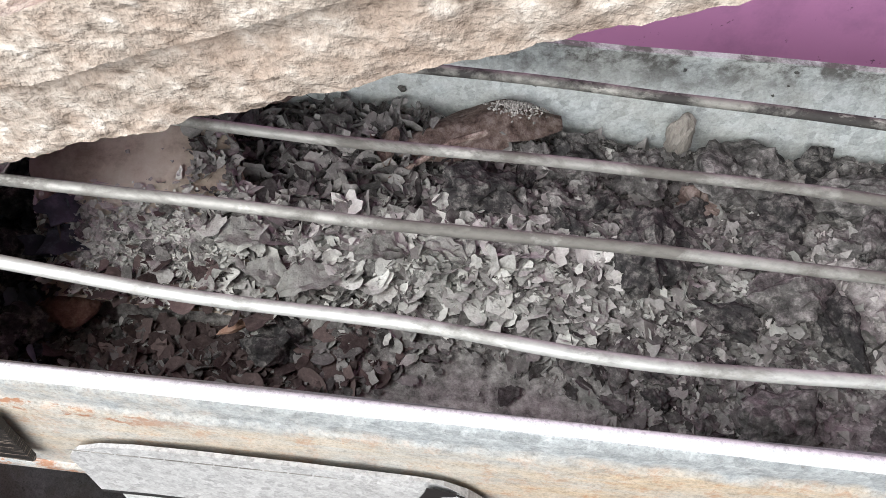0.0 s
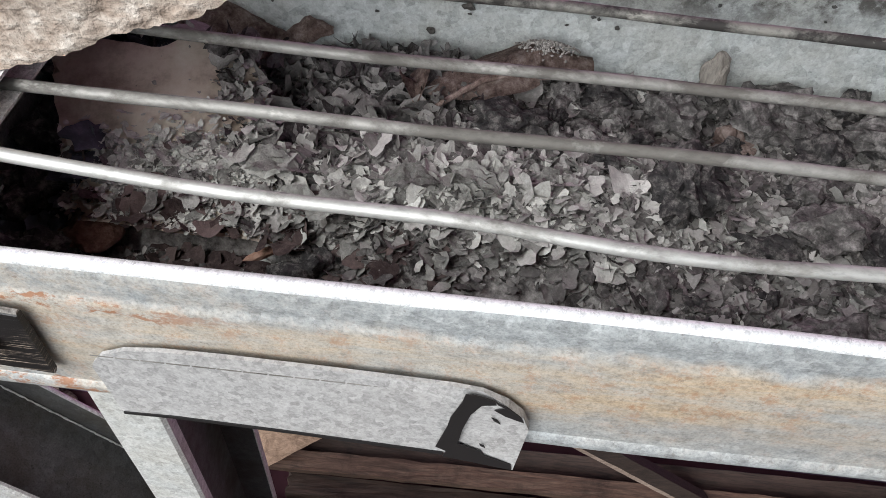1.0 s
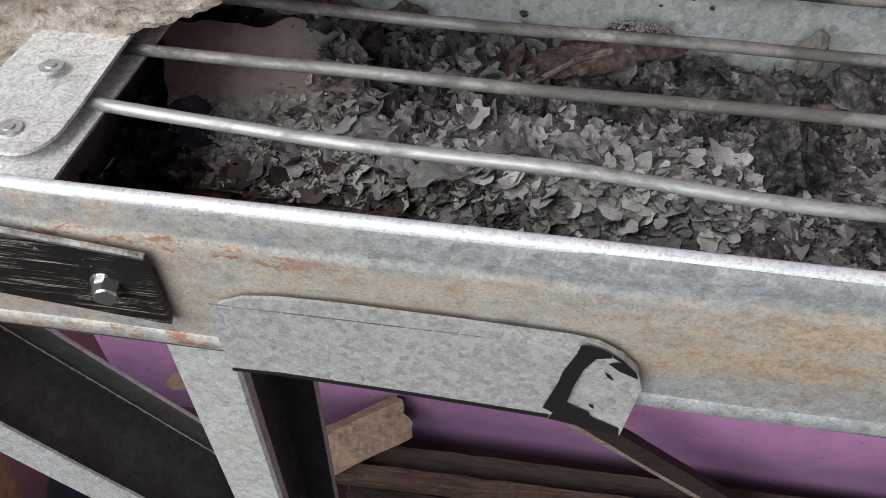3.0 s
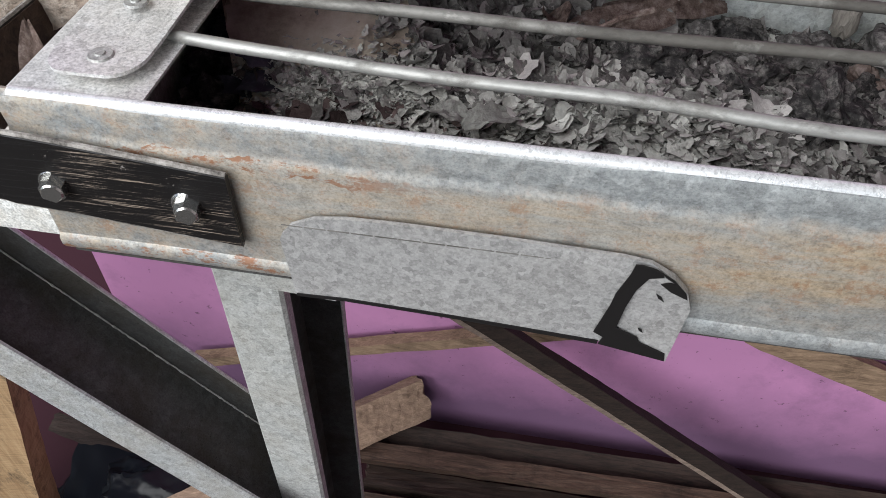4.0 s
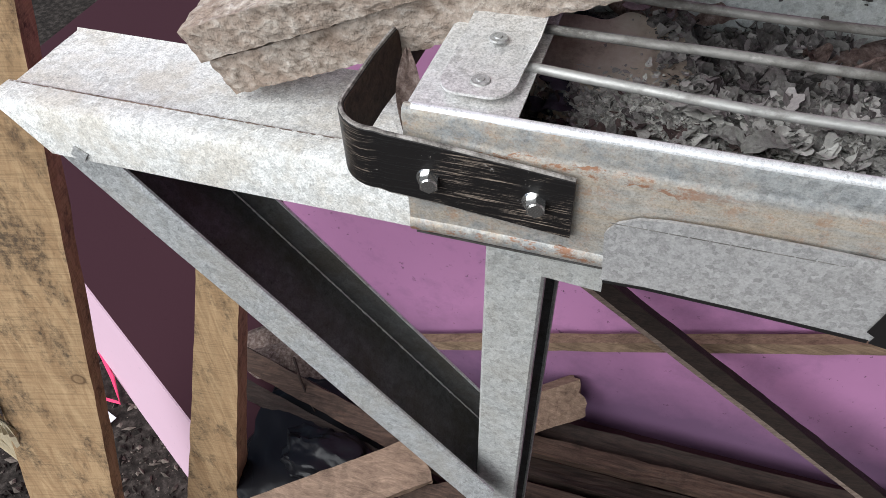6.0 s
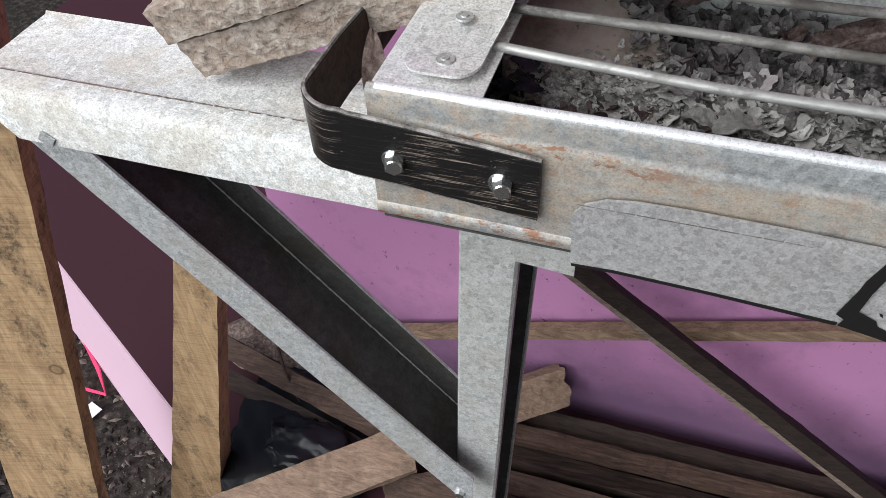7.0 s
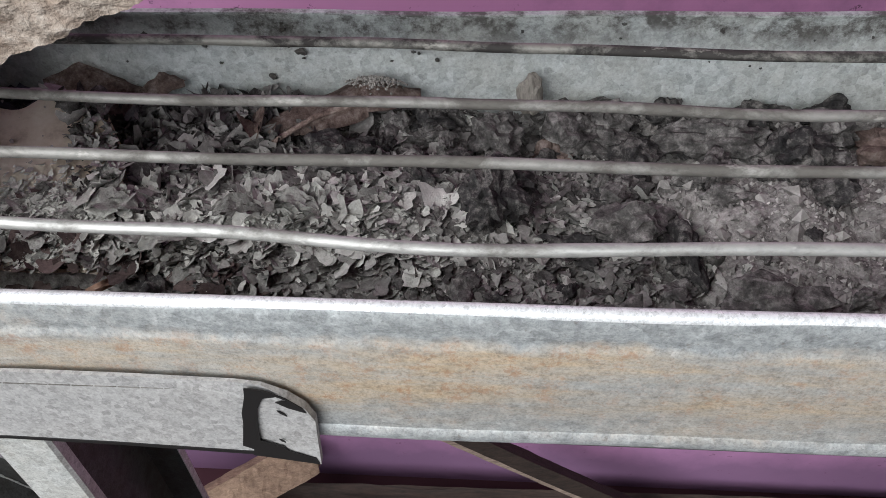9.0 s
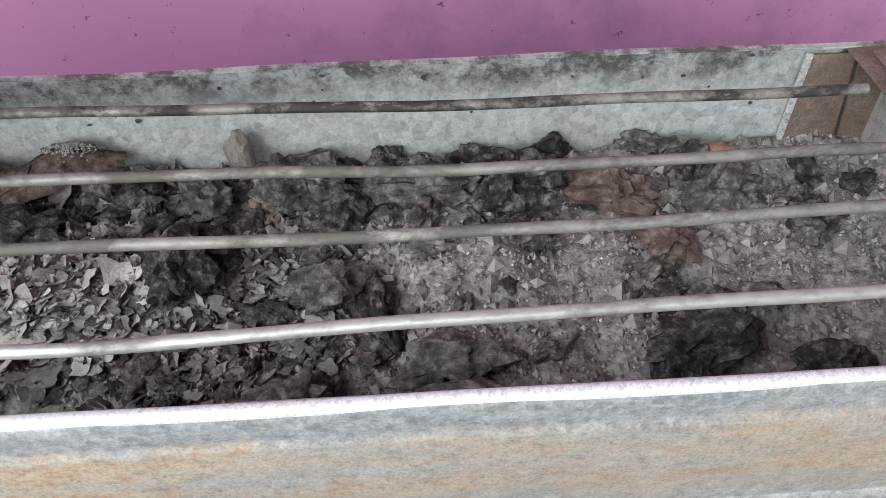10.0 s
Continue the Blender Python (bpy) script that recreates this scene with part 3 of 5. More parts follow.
                bm.faces.new(bot)
                for i in range(len(top)):
                    bm.faces.new((top[i], top[(i + 1) % len(top)], bot[(i + 1) % len(top)], bot[i]))
            clamp = part("rod_clamp", bm, ZINC_BRIGHT if sgn > 0 else RUST_SHEET, g, "folded sheet clamp")
            for ry, rz in ((y0 + 0.011, 0.0), (y0 + 0.041, 0.0035)):
                bm = bmesh.new()
                rx = x + (0.025 if sgn > 0 else -0.012)
                bmesh.ops.create_cone(bm, cap_ends=True, segments=20, radius1=0.0046, radius2=0.0042, depth=0.0008, matrix=pose(rx, ry, RIM + 0.0049 + rz))
                bmesh.ops.create_cone(bm, cap_ends=True, segments=14, radius1=0.0022, radius2=0.0017, depth=0.0007, matrix=pose(rx, ry, RIM + 0.0055 + rz))
                part("rivet", bm, ZINC, clamp, smooth=False)
    return g


RODS = [  # x, y along each rod
    [(-0.160, 0.047), (-0.145, 0.045), (-0.05, 0.0355), (0.023, 0.0345), (0.079, 0.029), (0.119, 0.0285), (0.20, 0.0315), (0.284, 0.034), (0.37, 0.035), (0.44, 0.036)],
    [(-0.160, 0.078), (-0.134, 0.077), (-0.058, 0.0765), (0.008, 0.0745), (0.086, 0.0755), (0.155, 0.0735), (0.297, 0.0732), (0.388, 0.0755), (0.44, 0.0765)],
    [(-0.160, 0.119), (-0.108, 0.118), (-0.007, 0.1135), (0.08, 0.1145), (0.155, 0.1135), (0.23, 0.1085), (0.308, 0.1085), (0.403, 0.110), (0.44, 0.110)],
    [(-0.160, 0.165), (-0.069, 0.163), (-0.026, 0.163), (0.07, 0.1615), (0.154, 0.1580), (0.23, 0.1530), (0.323, 0.1530), (0.418, 0.1520), (0.424, 0.1520)],
]


def rod(line, seed, mat, label):
    pts = []
    for i in range(61):
        x = line[0][0] + (line[-1][0] - line[0][0]) * i / 60
        y = np.interp(x, [p[0] for p in line], [p[1] for p in line])
        pts.append([x, float(y), RIM + 0.0008 + 0.0012 * noise.noise((x * 12, seed, 0))])
    for _ in range(3):
        for i in range(1, 60):
            pts[i][1] = (pts[i - 1][1] + 2 * pts[i][1] + pts[i + 1][1]) / 4
    radii = [0.0024 + 0.00025 * noise.noise((p[0] * 30, seed, 4)) for p in pts]
    return thing("grill_rod", tube(bmesh.new(), pts, radii, 12), mat, label, "grill rod", "rods across the grill trough", smooth=True)


trough = grill_trough()
rod(RODS[0], 1.0, ROD, "bright slightly bent steel rod lying over the ash")
rod(RODS[1], 2.0, ROD_SOOT, "dull grey steel rod over the ash")
rod(RODS[2], 3.0, ROD_SOOT, "sooty grey-brown steel rod over the ash")
rod(RODS[3], 4.0, ROD_BLACK, "sooty wavy steel rod beside the back sheet")


def bolt(x, z, parent):
    bm = bmesh.new()
    m = pose(x, -0.0046, z, 90, 0, 12)
    bmesh.ops.create_cone(bm, cap_ends=True, segments=28, radius1=0.0064, radius2=0.0058, depth=0.0012, matrix=m)
    bmesh.ops.create_cone(bm, cap_ends=True, segments=6, radius1=0.0049, radius2=0.0047, depth=0.0048, matrix=m @ pose(0, 0, 0.0029))
    bmesh.ops.create_cone(bm, cap_ends=True, segments=24, radius1=0.0040, radius2=0.0034, depth=0.0007, matrix=m @ pose(0, 0, 0.0056))
    return part("hex_bolt", bm, CHROME, parent, "shiny hex-head screw")


def strap():
    """Flat black strap bent round the trough's end as a handle."""
    e = empty("strap_handle", (-0.15, -0.003, 0.763), "black worn strap handle bolted to the trough's end", "handle")
    line = [(-0.1035, -0.0036), (-0.13, -0.0036), (-0.165, -0.0036), (-0.19, -0.0045)]
    cx, cy, r = -0.199, 0.013, 0.0175
    for i in range(9):
        a = math.radians(-75 - i * 13)
        line.append((cx + r * math.cos(a), cy + r * math.sin(a)))
    line += [(-0.2165, 0.05), (-0.214, 0.09), (-0.2135, 0.14), (-0.211, 0.175), (-0.203, 0.192), (-0.19, 0.197), (-0.12, 0.197)]
    bm = bmesh.new()
    rows = []
    for i, (x, y) in enumerate(line):
        a, b = Vector(line[max(i - 1, 0)]), Vector(line[min(i + 1, len(line) - 1)])
        t = (b - a).normalized()
        n = Vector((t.y, -t.x)) * -1
        d = x + 0.1035
        zt, zb = 0.780 + d * -0.10, 0.7455 + d * -0.10
        k = 0.0014
        rows.append([bm.verts.new((x + n.x * s, y + n.y * s, z)) for s, z in ((k, zb + 0.0008), (k, zt - 0.0008), (0, zt), (-k, zt - 0.0008), (-k, zb + 0.0008), (0, zb))])
    for p, q in zip(rows, rows[1:]):
        for j in range(6):
            bm.faces.new((p[j], p[(j + 1) % 6], q[(j + 1) % 6], q[j]))
    bm.faces.new(rows[0])
    bm.faces.new(rows[-1])
    part("strap", bm, STRAP, e, "", True)
    for top in (0.0341, 0.0002):
        edge = []
        for i, (x, y) in enumerate(line):
            edge.append((x, y, 0.7457 + (x + 0.1035) * -0.10 + top))
        part("worn_lit_edge", tube(bmesh.new(), edge, [0.0011 + 0.0004 * noise.noise((i * 3.7, top * 90, 0)) for i in range(len(edge))], 6), STRAP_EDGE, e, "pale worn edge", True)
    bm = bmesh.new()
    rows = []
    for i, (x, y) in enumerate(line[4:-2], 4):
        a, b = Vector(line[i - 1]), Vector(line[i + 1])
        n = Vector(((b - a).y, -(b - a).x)).normalized() * -0.0019
        zt, zb = 0.7790 + (x + 0.1035) * -0.10, 0.7465 + (x + 0.1035) * -0.10
        mid = Vector((-0.15, 0.09)) - Vector((x, y))
        if n.dot(mid) < 0:
            n = -n
        rows.append([bm.verts.new((x + n.x * s, y + n.y * s, z)) for s, z in ((0.8, zb), (0.8, zt), (1.0, zt), (1.0, zb))])
    for p, q in zip(rows, rows[1:]):
        for j in range(4):
            bm.faces.new((p[j], p[(j + 1) % 4], q[(j + 1) % 4], q[j]))
    part("strap_back", bm, WOOD_OLD, e, "brown inner side", True)
    bolt(-0.1695, 0.7665, e)
    bolt(-0.1200, 0.7640, e)


strap()


def label_plate():
    e = empty("name_plate", (-0.015, -0.004, 0.74), "grey sheet plate with peeled black paint on the front", "plate")
    top = [(-0.0885, 0.7520), (-0.0874, 0.7548), (-0.0835, 0.7601), (-0.0750, 0.7644), (-0.0629, 0.7664), (-0.0433, 0.7670), (-0.0051, 0.7667), (0.0323, 0.7656), (0.0417, 0.7643), (0.0502, 0.7593), (0.0558, 0.7530), (0.0585, 0.7450)]
    low = [(0.0565, 0.7140), (0.0304, 0.7190), (-0.0230, 0.7218), (-0.0665, 0.7232), (-0.0866, 0.7222), (-0.0872, 0.7350)]
    ring = top + low
    bm = bmesh.new()
    f = [bm.verts.new((x, -0.0042 - (0.0015 if x > 0.05 else 0.0), z)) for x, z in ring]
    b = [bm.verts.new((x, -0.0026, z)) for x, z in ring]
    bm.faces.new(f)
    bm.faces.new(b)
    for i in range(len(ring)):
        bm.faces.new((f[i], f[(i + 1) % len(ring)], b[(i + 1) % len(ring)], b[i]))
    part("plate", bm, PLATE, e)
    # scratched guide line along the upper edge
    bm = bmesh.new()
    for i in range(14):
        x0 = -0.083 + i * 0.0085
        bmesh.ops.create_cube(bm, size=1, matrix=pose(x0, -0.00432, 0.7600 + (x0 + 0.08) * 0.006, 0, -0.3, 0) @ Matrix.Diagonal((0.0078, 0.0003, 0.00035, 1)))
    part("scratch", bm, ROD_SOOT, e)
    # what is left of the black paint: an upright bar, a foot and a torn cap
    def patch(name, outline, d=0.0061):
        bm = bmesh.new()
        vs = [bm.verts.new((x, -d, z)) for x, z in outline]
        vb = [bm.verts.new((x, -d + 0.0004, z)) for x, z in outline]
        bm.faces.new(vs)
        bm.faces.new(vb)
        for i in range(len(vs)):
            bm.faces.new((vs[i], vs[(i + 1) % len(vs)], vb[(i + 1) % len(vs)], vb[i]))
        part(name, bm, INK, e, "remains of black paint")
    patch("paint_bar", [(0.0354, 0.7595), (0.0362, 0.7645), (0.0383, 0.7648), (0.0431, 0.7635), (0.0461, 0.7618), (0.0464, 0.7600), (0.0418, 0.7588), (0.0387, 0.7522), (0.0367, 0.7423), (0.0355, 0.7303), (0.0318, 0.7239), (0.0279, 0.7263), (0.0314, 0.7423), (0.0322, 0.7488)])
    patch("paint_foot", [(0.0355, 0.7303), (0.0437, 0.7266), (0.0449, 0.7238), (0.0553, 0.7190), (0.0560, 0.7145), (0.0409, 0.7175), (0.0306, 0.7195), (0.0318, 0.7239)])
    patch("paint_cap", [(0.0461, 0.7618), (0.0502, 0.7590), (0.0551, 0.7535), (0.0562, 0.7504), (0.0499, 0.7534), (0.0460, 0.7566), (0.0483, 0.7577), (0.0508, 0.7576), (0.0468, 0.7602)])
    patch("paint_line", [(-0.0860, 0.7226), (-0.0665, 0.7236), (-0.0230, 0.7223), (0.0306, 0.7196), (0.0304, 0.7176), (-0.0230, 0.7205), (-0.0665, 0.7219), (-0.0860, 0.7212)], 0.0047)
    patch("paint_chip", [(0.0455, 0.7515), (0.0475, 0.7500), (0.0488, 0.7478), (0.0465, 0.7495)])
    patch("paint_chip", [(0.0430, 0.7320), (0.0445, 0.7312), (0.0452, 0.7296), (0.0436, 0.7306)])


label_plate()


# ---- stand: rail, beam, leg, braces ----
def channel(length, m, web=0.075, flange=0.034, lip=0.008, rib=0.0016):
    return extrude(bmesh.new(), sheet(channel_line(web, flange, lip, 0.002, rib), 0.001), m, length, 24, 0.0005, length * 5)


def frame_m(origin, along, opening):
    """Local x along the length, local z towards the open side."""
    x = Vector(along).normalized()
    z = Vector(opening)
    z = (z - x * z.dot(x)).normalized()
    y = z.cross(x)
    return Matrix(((x.x, y.x, z.x, origin[0]), (x.y, y.y, z.y, origin[1]), (x.z, y.z, z.z, origin[2]), (0, 0, 0, 1)))


def stand():
    e = empty("grill_stand", (-0.13, 0.09, 0.0), "grill stand of galvanised channel steel with a diagonal brace", "stand")
    # side beam under the trough, web upwards; its front corner is mitred in line with the brace
    h, r, rib, fl = 0.0465, 0.006, 0.0030, 0.041
    line = [(-h + 0.009, fl), (-h + 0.002, fl), (-h, fl - 0.002), (-h, rib), (-h + 0.0015, rib - 0.0012), (-h + 0.004, rib), (h * 0.47, rib), (h * 0.55, 0.0004), (h - r, 0), (h - r * 0.35, r * 0.3), (h, r), (h, fl - 0.002), (h - 0.002, fl), (h - 0.009, fl)]
    bm = extrude(bmesh.new(), sheet(line, 0.001), frame_m((-0.487, 0.0885, 0.7222), (1, 0, 0), (0, 0, -1)), 1.087, 24, 0.0005, 5.4)
    for v in bm.verts:
        v.co.x = max(v.co.x, -0.352 - (v.co.z - 0.560) / 1.2)
    part("side_beam", bm, CHALKY, e, "chalky white weathered channel beam", True)
    seam = [(-0.4855 + 0.30 * i / 140, 0.0625 + 0.0005 * noise.noise((i * 0.5, 0, 0)), 0.7212) for i in range(141)]
    part("rib_seam", tube(bmesh.new(), seam, [0.0008 + 0.0007 * noise.noise((i * 0.7, 3, 0)) for i in range(141)], 6), WOOD_PALE, e, "brown line along the rib", True)
    part("tab", box(bmesh.new(), pose(-0.430, 0.0410, 0.6885, 0, 35, 0), 0.010, 0.0012, 0.009, 0.0003), ZINC, e)
    bm = bmesh.new()
    outline = [(-0.152, 0.6815), (-0.128, 0.6665), (-0.088, 0.6635), (-0.088, 0.700), (-0.152, 0.700)]
    fr = [bm.verts.new((x, 0.0402, z)) for x, z in outline]
    bk = [bm.verts.new((x, 0.0416, z)) for x, z in outline]
    bm.faces.new(fr)
    bm.faces.new(bk)
    for i in range(5):
        bm.faces.new((fr[i], fr[(i + 1) % 5], bk[(i + 1) % 5], bk[i]))
    part("splice_plate", bm, ZINC_DULL, e)
    for x, y, lab in ((-0.1375, 0.0905, "front left leg of pale channel steel"), (0.56, 0.0905, "")):
        m = frame_m((x - 0.048, y + 0.048, 0.0), (0.027, -0.0355, 0.708), (1, 0, 0))
        leg = part("leg", channel(0.711, m, 0.100, 0.0375, 0.009), ZINC_DULL, e, lab, True)
        # added lining, coloured dark in place of the shade inside the leg
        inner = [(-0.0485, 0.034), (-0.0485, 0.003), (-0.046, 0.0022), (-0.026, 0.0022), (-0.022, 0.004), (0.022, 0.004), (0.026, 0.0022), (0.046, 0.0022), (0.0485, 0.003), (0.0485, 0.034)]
        part("shade_lining", extrude(bmesh.new(), sheet(inner, 0.0005), m, 0.705, 12), DARK_STEEL, leg, "dark lining, the channel's inner shade put into its colour", True)
        bm = bmesh.new()
        bmesh.ops.create_cone(bm, cap_ends=True, segments=6, radius1=0.0045, radius2=0.0042, depth=0.003, matrix=pose(x - 0.008, 0.0505, 0.6715, 90))
        part("leg_screw", bm, DARK_STEEL, leg)
    # diagonal brace, open side up and to the right; its head sits inside the beam
    a, b = Vector((-0.487, 0.0840, 0.7180)), Vector((-0.150, 0.0840, 0.3136))
    d = (b - a).normalized()
    n = Vector((-d.z, 0, d.x))
    fm = frame_m(a, d, n)

    def trimmed(bm, tongue):
        # cut upright along the leg; the front flange runs on as a tongue; the head stops below the beam's web
        for v in bm.verts:
            lim = -0.150 if tongue and v.co.y < 0.052 else -0.172
            if v.co.x > lim:
                v.co += d * ((lim - v.co.x) / d.x)
            if v.co.z > 0.7185:
                v.co += d * ((0.7185 - v.co.z) / d.z)
        return bm
    part("brace", trimmed(channel((b - a).length, fm, 0.076, 0.0350, 0.004), True), ZINC, e, "diagonal channel brace, its inner shade put into a dark lining", True)
    # same for the brace: its inner shade put into a dark lining
    part("brace_shade_lining", trimmed(extrude(bmesh.new(), sheet([(-0.0362, 0.034), (-0.0362, 0.003), (-0.02, 0.0035), (-0.016, 0.005), (0.016, 0.005), (0.02, 0.0035), (0.0362, 0.003), (0.0362, 0.033)], 0.0005),
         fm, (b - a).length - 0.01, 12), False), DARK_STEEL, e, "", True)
    # crusted ridge where the web turns into the rear flange
    ridge = [fm @ Vector((0.05 + 0.42 * i / 160, 0.0346 + 0.0006 * noise.noise((i * 0.9, 1, 0)), 0.0046 + 0.0005 * noise.noise((i * 1.3, 2, 0)))) for i in range(161)]
    part("ridge", tube(bmesh.new(), ridge, [0.0007 + 0.0006 * noise.noise((i * 0.8, 5, 0)) for i in range(161)], 6), ZINC_DULL, e, "pale crusted bend line", True)
    bm = bmesh.new()
    bmesh.ops.create_cone(bm, cap_ends=True, segments=6, radius1=0.005, radius2=0.0046, depth=0.004, matrix=pose(-0.162, 0.0445, 0.340, 90))
    part("brace_screw", bm, CHROME, e)


stand()


# ---- split plank resting on the beam, over the trough ----
def split_plank():
    e = empty("split_plank", (-0.329, 0.09, 0.7245), "weathered rough plank of two split layers, its end on the beam", "plank")
    A, B = Vector((-0.329, 0.084, 0.7245)), Vector((0.1, 0.064, 0.910))
    d = (B - A).normalized()
    up = Vector((-0.39, -0.14, 0.91))
    up = (up - d * up.dot(d)).normalized()
    inn = up.cross(d).normalized()
    if inn.y < 0:
        inn = -inn
    far = A + d * 0.80
    for k, (th, z0, out, seed) in enumerate(((0.0262, 0.0, 0.0, 1.0), (0.0225, 0.0290, 0.004, 5.0))):
        off = up * (z0 + th / 2) + inn * (0.045 - out)
        bm = board(bmesh.new(), A + off, far + off, 0.09, th, up, 0.0013 if k == 0 else 0.0008, 460, seed, 0.0016, 26, 12, 0.75)
        # the lower layer thickens away from the split end, closing the gap
        for v in bm.verts:
            s = min(1.0, max(0.0, ((v.co - A).dot(d) - 0.06) / 0.22))
            h = min(1.0, max(0.0, (v.co - A).dot(up) / th)) if k == 0 else 1.0
            v.co += up * (0.0065 * s * s * (3 - 2 * s) * h - (0.004 * s if k else 0.0))
        part("layer", bm, WOOD_GREY, e, "" if k == 0 else "paler smoother upper layer")


split_plank()


# ---- timber leaning at the end of the stand ----
def leaning(name, a, b, w, th, n, mat, label, seed, rough=0.0012, ragged=0.003, cat="timber", group=""):
    return thing(name, board(bmesh.new(), a, b, w, th, n, rough, 40, seed, ragged), mat, label, cat, group)


leaning("leaning_board", (-0.752, -0.063, SOIL_Z), (-0.549, 0.160, 0.95), 0.108, 0.022, (0.25, -1, 0.1), WOOD_TAN, "tan sawn board leaning beside the stand's beam", 3.0)
post = leaning("leaning_post", (-0.675, 0.120, SOIL_Z), (-0.403, 0.150, 0.62), 0.064, 0.036, (0.15, -1, 0.1), WOOD_TAN, "tan timber post, thicker at its foot, leaning behind the brace", 9.0)
for v in post.data.vertices:
    f = (v.co.z - SOIL_Z) / 0.98
    axis = Vector((-0.675 + 0.272 * f, 0.120 + 0.030 * f, v.co.z))
    v.co = axis + (v.co - axis) * max(0.66, min(1.3, 1.45 - 0.96 * f))


def thin_batten():
    e = empty("thin_batten", (0.38, 0.30, 0.012), "thin batten slanting below the trough, shaded face and lit edge put into its colours", "timber")
    a, b = Vector((-0.13, 0.300, 0.398)), Vector((0.380, 0.300, 0.012))
    low = Vector((-0.605, 0, -0.796))
    # shaded face and lit lower edge, put into two timber colours
    part("body", board(bmesh.new(), a - low * 0.005, b - low * 0.005, 0.0190, 0.016, (0.1, -1, 0.3), 0.0008, 40, 14.0, 0.003), WOOD_SHADED, e)
    part("worn_lit_edge", board(bmesh.new(), a + low * 0.0078 + Vector((0, -0.0012, 0)), b + low * 0.0078 + Vector((0, -0.0012, 0)), 0.0066, 0.0170, (0.1, -1, 0.3), 0.0007, 60, 15.0, 0.003), WOOD_PALE, e, "pale edge, its light put into the colour")


thin_batten()
leaning("wall_lath", (-0.42, 0.350, 0.098), (0.60, 0.352, 0.468), 0.015, 0.017, (0, -1, 0.12), WOOD_LATH, "thin brown lath leaning along the pink wall", 4.0)
leaning("wall_slat", (0.24, 0.345, 0.325), (0.95, 0.345, 0.040), 0.034, 0.014, (0, -1, 0.3), WOOD_LATH, "brown slat leaning against the pink wall", 71.0)
leaning("broken_board", (-0.300, 0.215, 0.076), (-0.108, 0.352, 0.090), 0.055, 0.022, (0.25, -0.9, 0.6), WOOD_SCRAP, "broken light board with a ragged end against the wall", 6.0, 0.0015, 0.012)
for i, (xa, ya, za, xb, yb, zb, w) in enumerate(((-0.20, 0.318, 0.036, 0.85, 0.345, 0.012, 0.030), (-0.24, 0.285, 0.040, 0.72, 0.312, 0.020, 0.024), (-0.17, 0.262, 0.020, 0.80, 0.275, 0.012, 0.028),
                                                (-0.26, 0.228, 0.014, 0.70, 0.230, 0.012, 0.030), (-0.15, 0.190, 0.012, 0.78, 0.180, 0.012, 0.034), (-0.23, 0.16, 0.011, 0.60, 0.140, 0.011, 0.030))):
    leaning("floor_lath", (xa, ya, za), (xb, yb, zb), w, 0.016 + 0.004 * (i % 2), (0, -0.5 + 0.3 * (i % 3), 1), (WOOD_OLD, WOOD_DARK)[i in (0, 2, 4)], ("old brown lath lying in a pile along the wall", "dark lath lying in a pile along the wall")[i in (0, 2, 4)], 11.0 + i * 3, 0.0015, 0.008, "lath", "pile of laths along the wall")
leaning("scrap_board", (-0.540, 0.024, 0.032), (-0.285, 0.208, 0.072), 0.062, 0.018, (-0.1, -0.4, 1), WOOD_SCRAP, "short red-brown scrap board on the ground", 21.0, 0.0012, 0.006)

# ---- ash bed ----
FX0, FX1, FY0, FY1 = -0.176, 0.457, 0.004, BACK - 0.003


def bump_at(x, y, cx, cy, rx, ry):
    return math.exp(-((x - cx) / rx) ** 2 - ((y - cy) / ry) ** 2)


FLATS = ((0.055, 0.040, 0.050, 0.022), (0.415, 0.026, 0.070, 0.028))      # places where the bare bottom sheet shows through


def flat_at(x, y):
    return max(min(1.0, 1.7 * bump_at(x, y, *f)) for f in FLATS)


def bed_z(x, y):
    z = 0.733 + 0.016 * max(0.0, (y - 0.02) / 0.17) ** 1.2
    rough = min(1.0, max(0.35, (x - 0.02) / 0.16))
    z += 0.006 * noise.noise((x * 14, y * 14, 1)) + rough * 0.0062 * noise.noise((x * 40, y * 40, 2)) + 0.0026 * noise.noise((x * 95, y * 95, 3)) + 0.0010 * noise.noise((x * 240, y * 240, 5))
    z += 0.008 * bump_at(x, y, 0.02, 0.102, 0.075, 0.030)
    z += 0.005 * bump_at(x, y, 0.255, 0.115, 0.035, 0.022) + 0.004 * bump_at(x, y, 0.400, 0.120, 0.030, 0.025)
    z -= 0.005 * min(1.0, max(0.0, (x - 0.10) / 0.03)) * min(1.0, max(0.0, (0.235 - x) / 0.03)) * min(1.0, max(0.0, (y - 0.05) / 0.03))
    # burnt hollows
    z -= 0.011 * bump_at(x, y, 0.157, 0.101, 0.011, 0.009) + 0.009 * bump_at(x, y, 0.213, 0.110, 0.006, 0.012) + 0.008 * bump_at(x, y, 0.345, 0.108, 0.006, 0.014)
    # the heap breaks off towards the front at the dark end
    if x < 0.0:
        z -= 0.012 * min(1.0, -x / 0.04) * min(1.0, max(0.0, (0.080 - y) / 0.012))
    edge = -0.139 - 0.45 * max(0.0, y - 0.09)
    if x < edge:
        z -= 0.010 * min(1.0, (edge - x) / 0.012)
    f = flat_at(x, y)
    z = z * (1 - f) + 0.7290 * f
    return max(z, 0.7265)


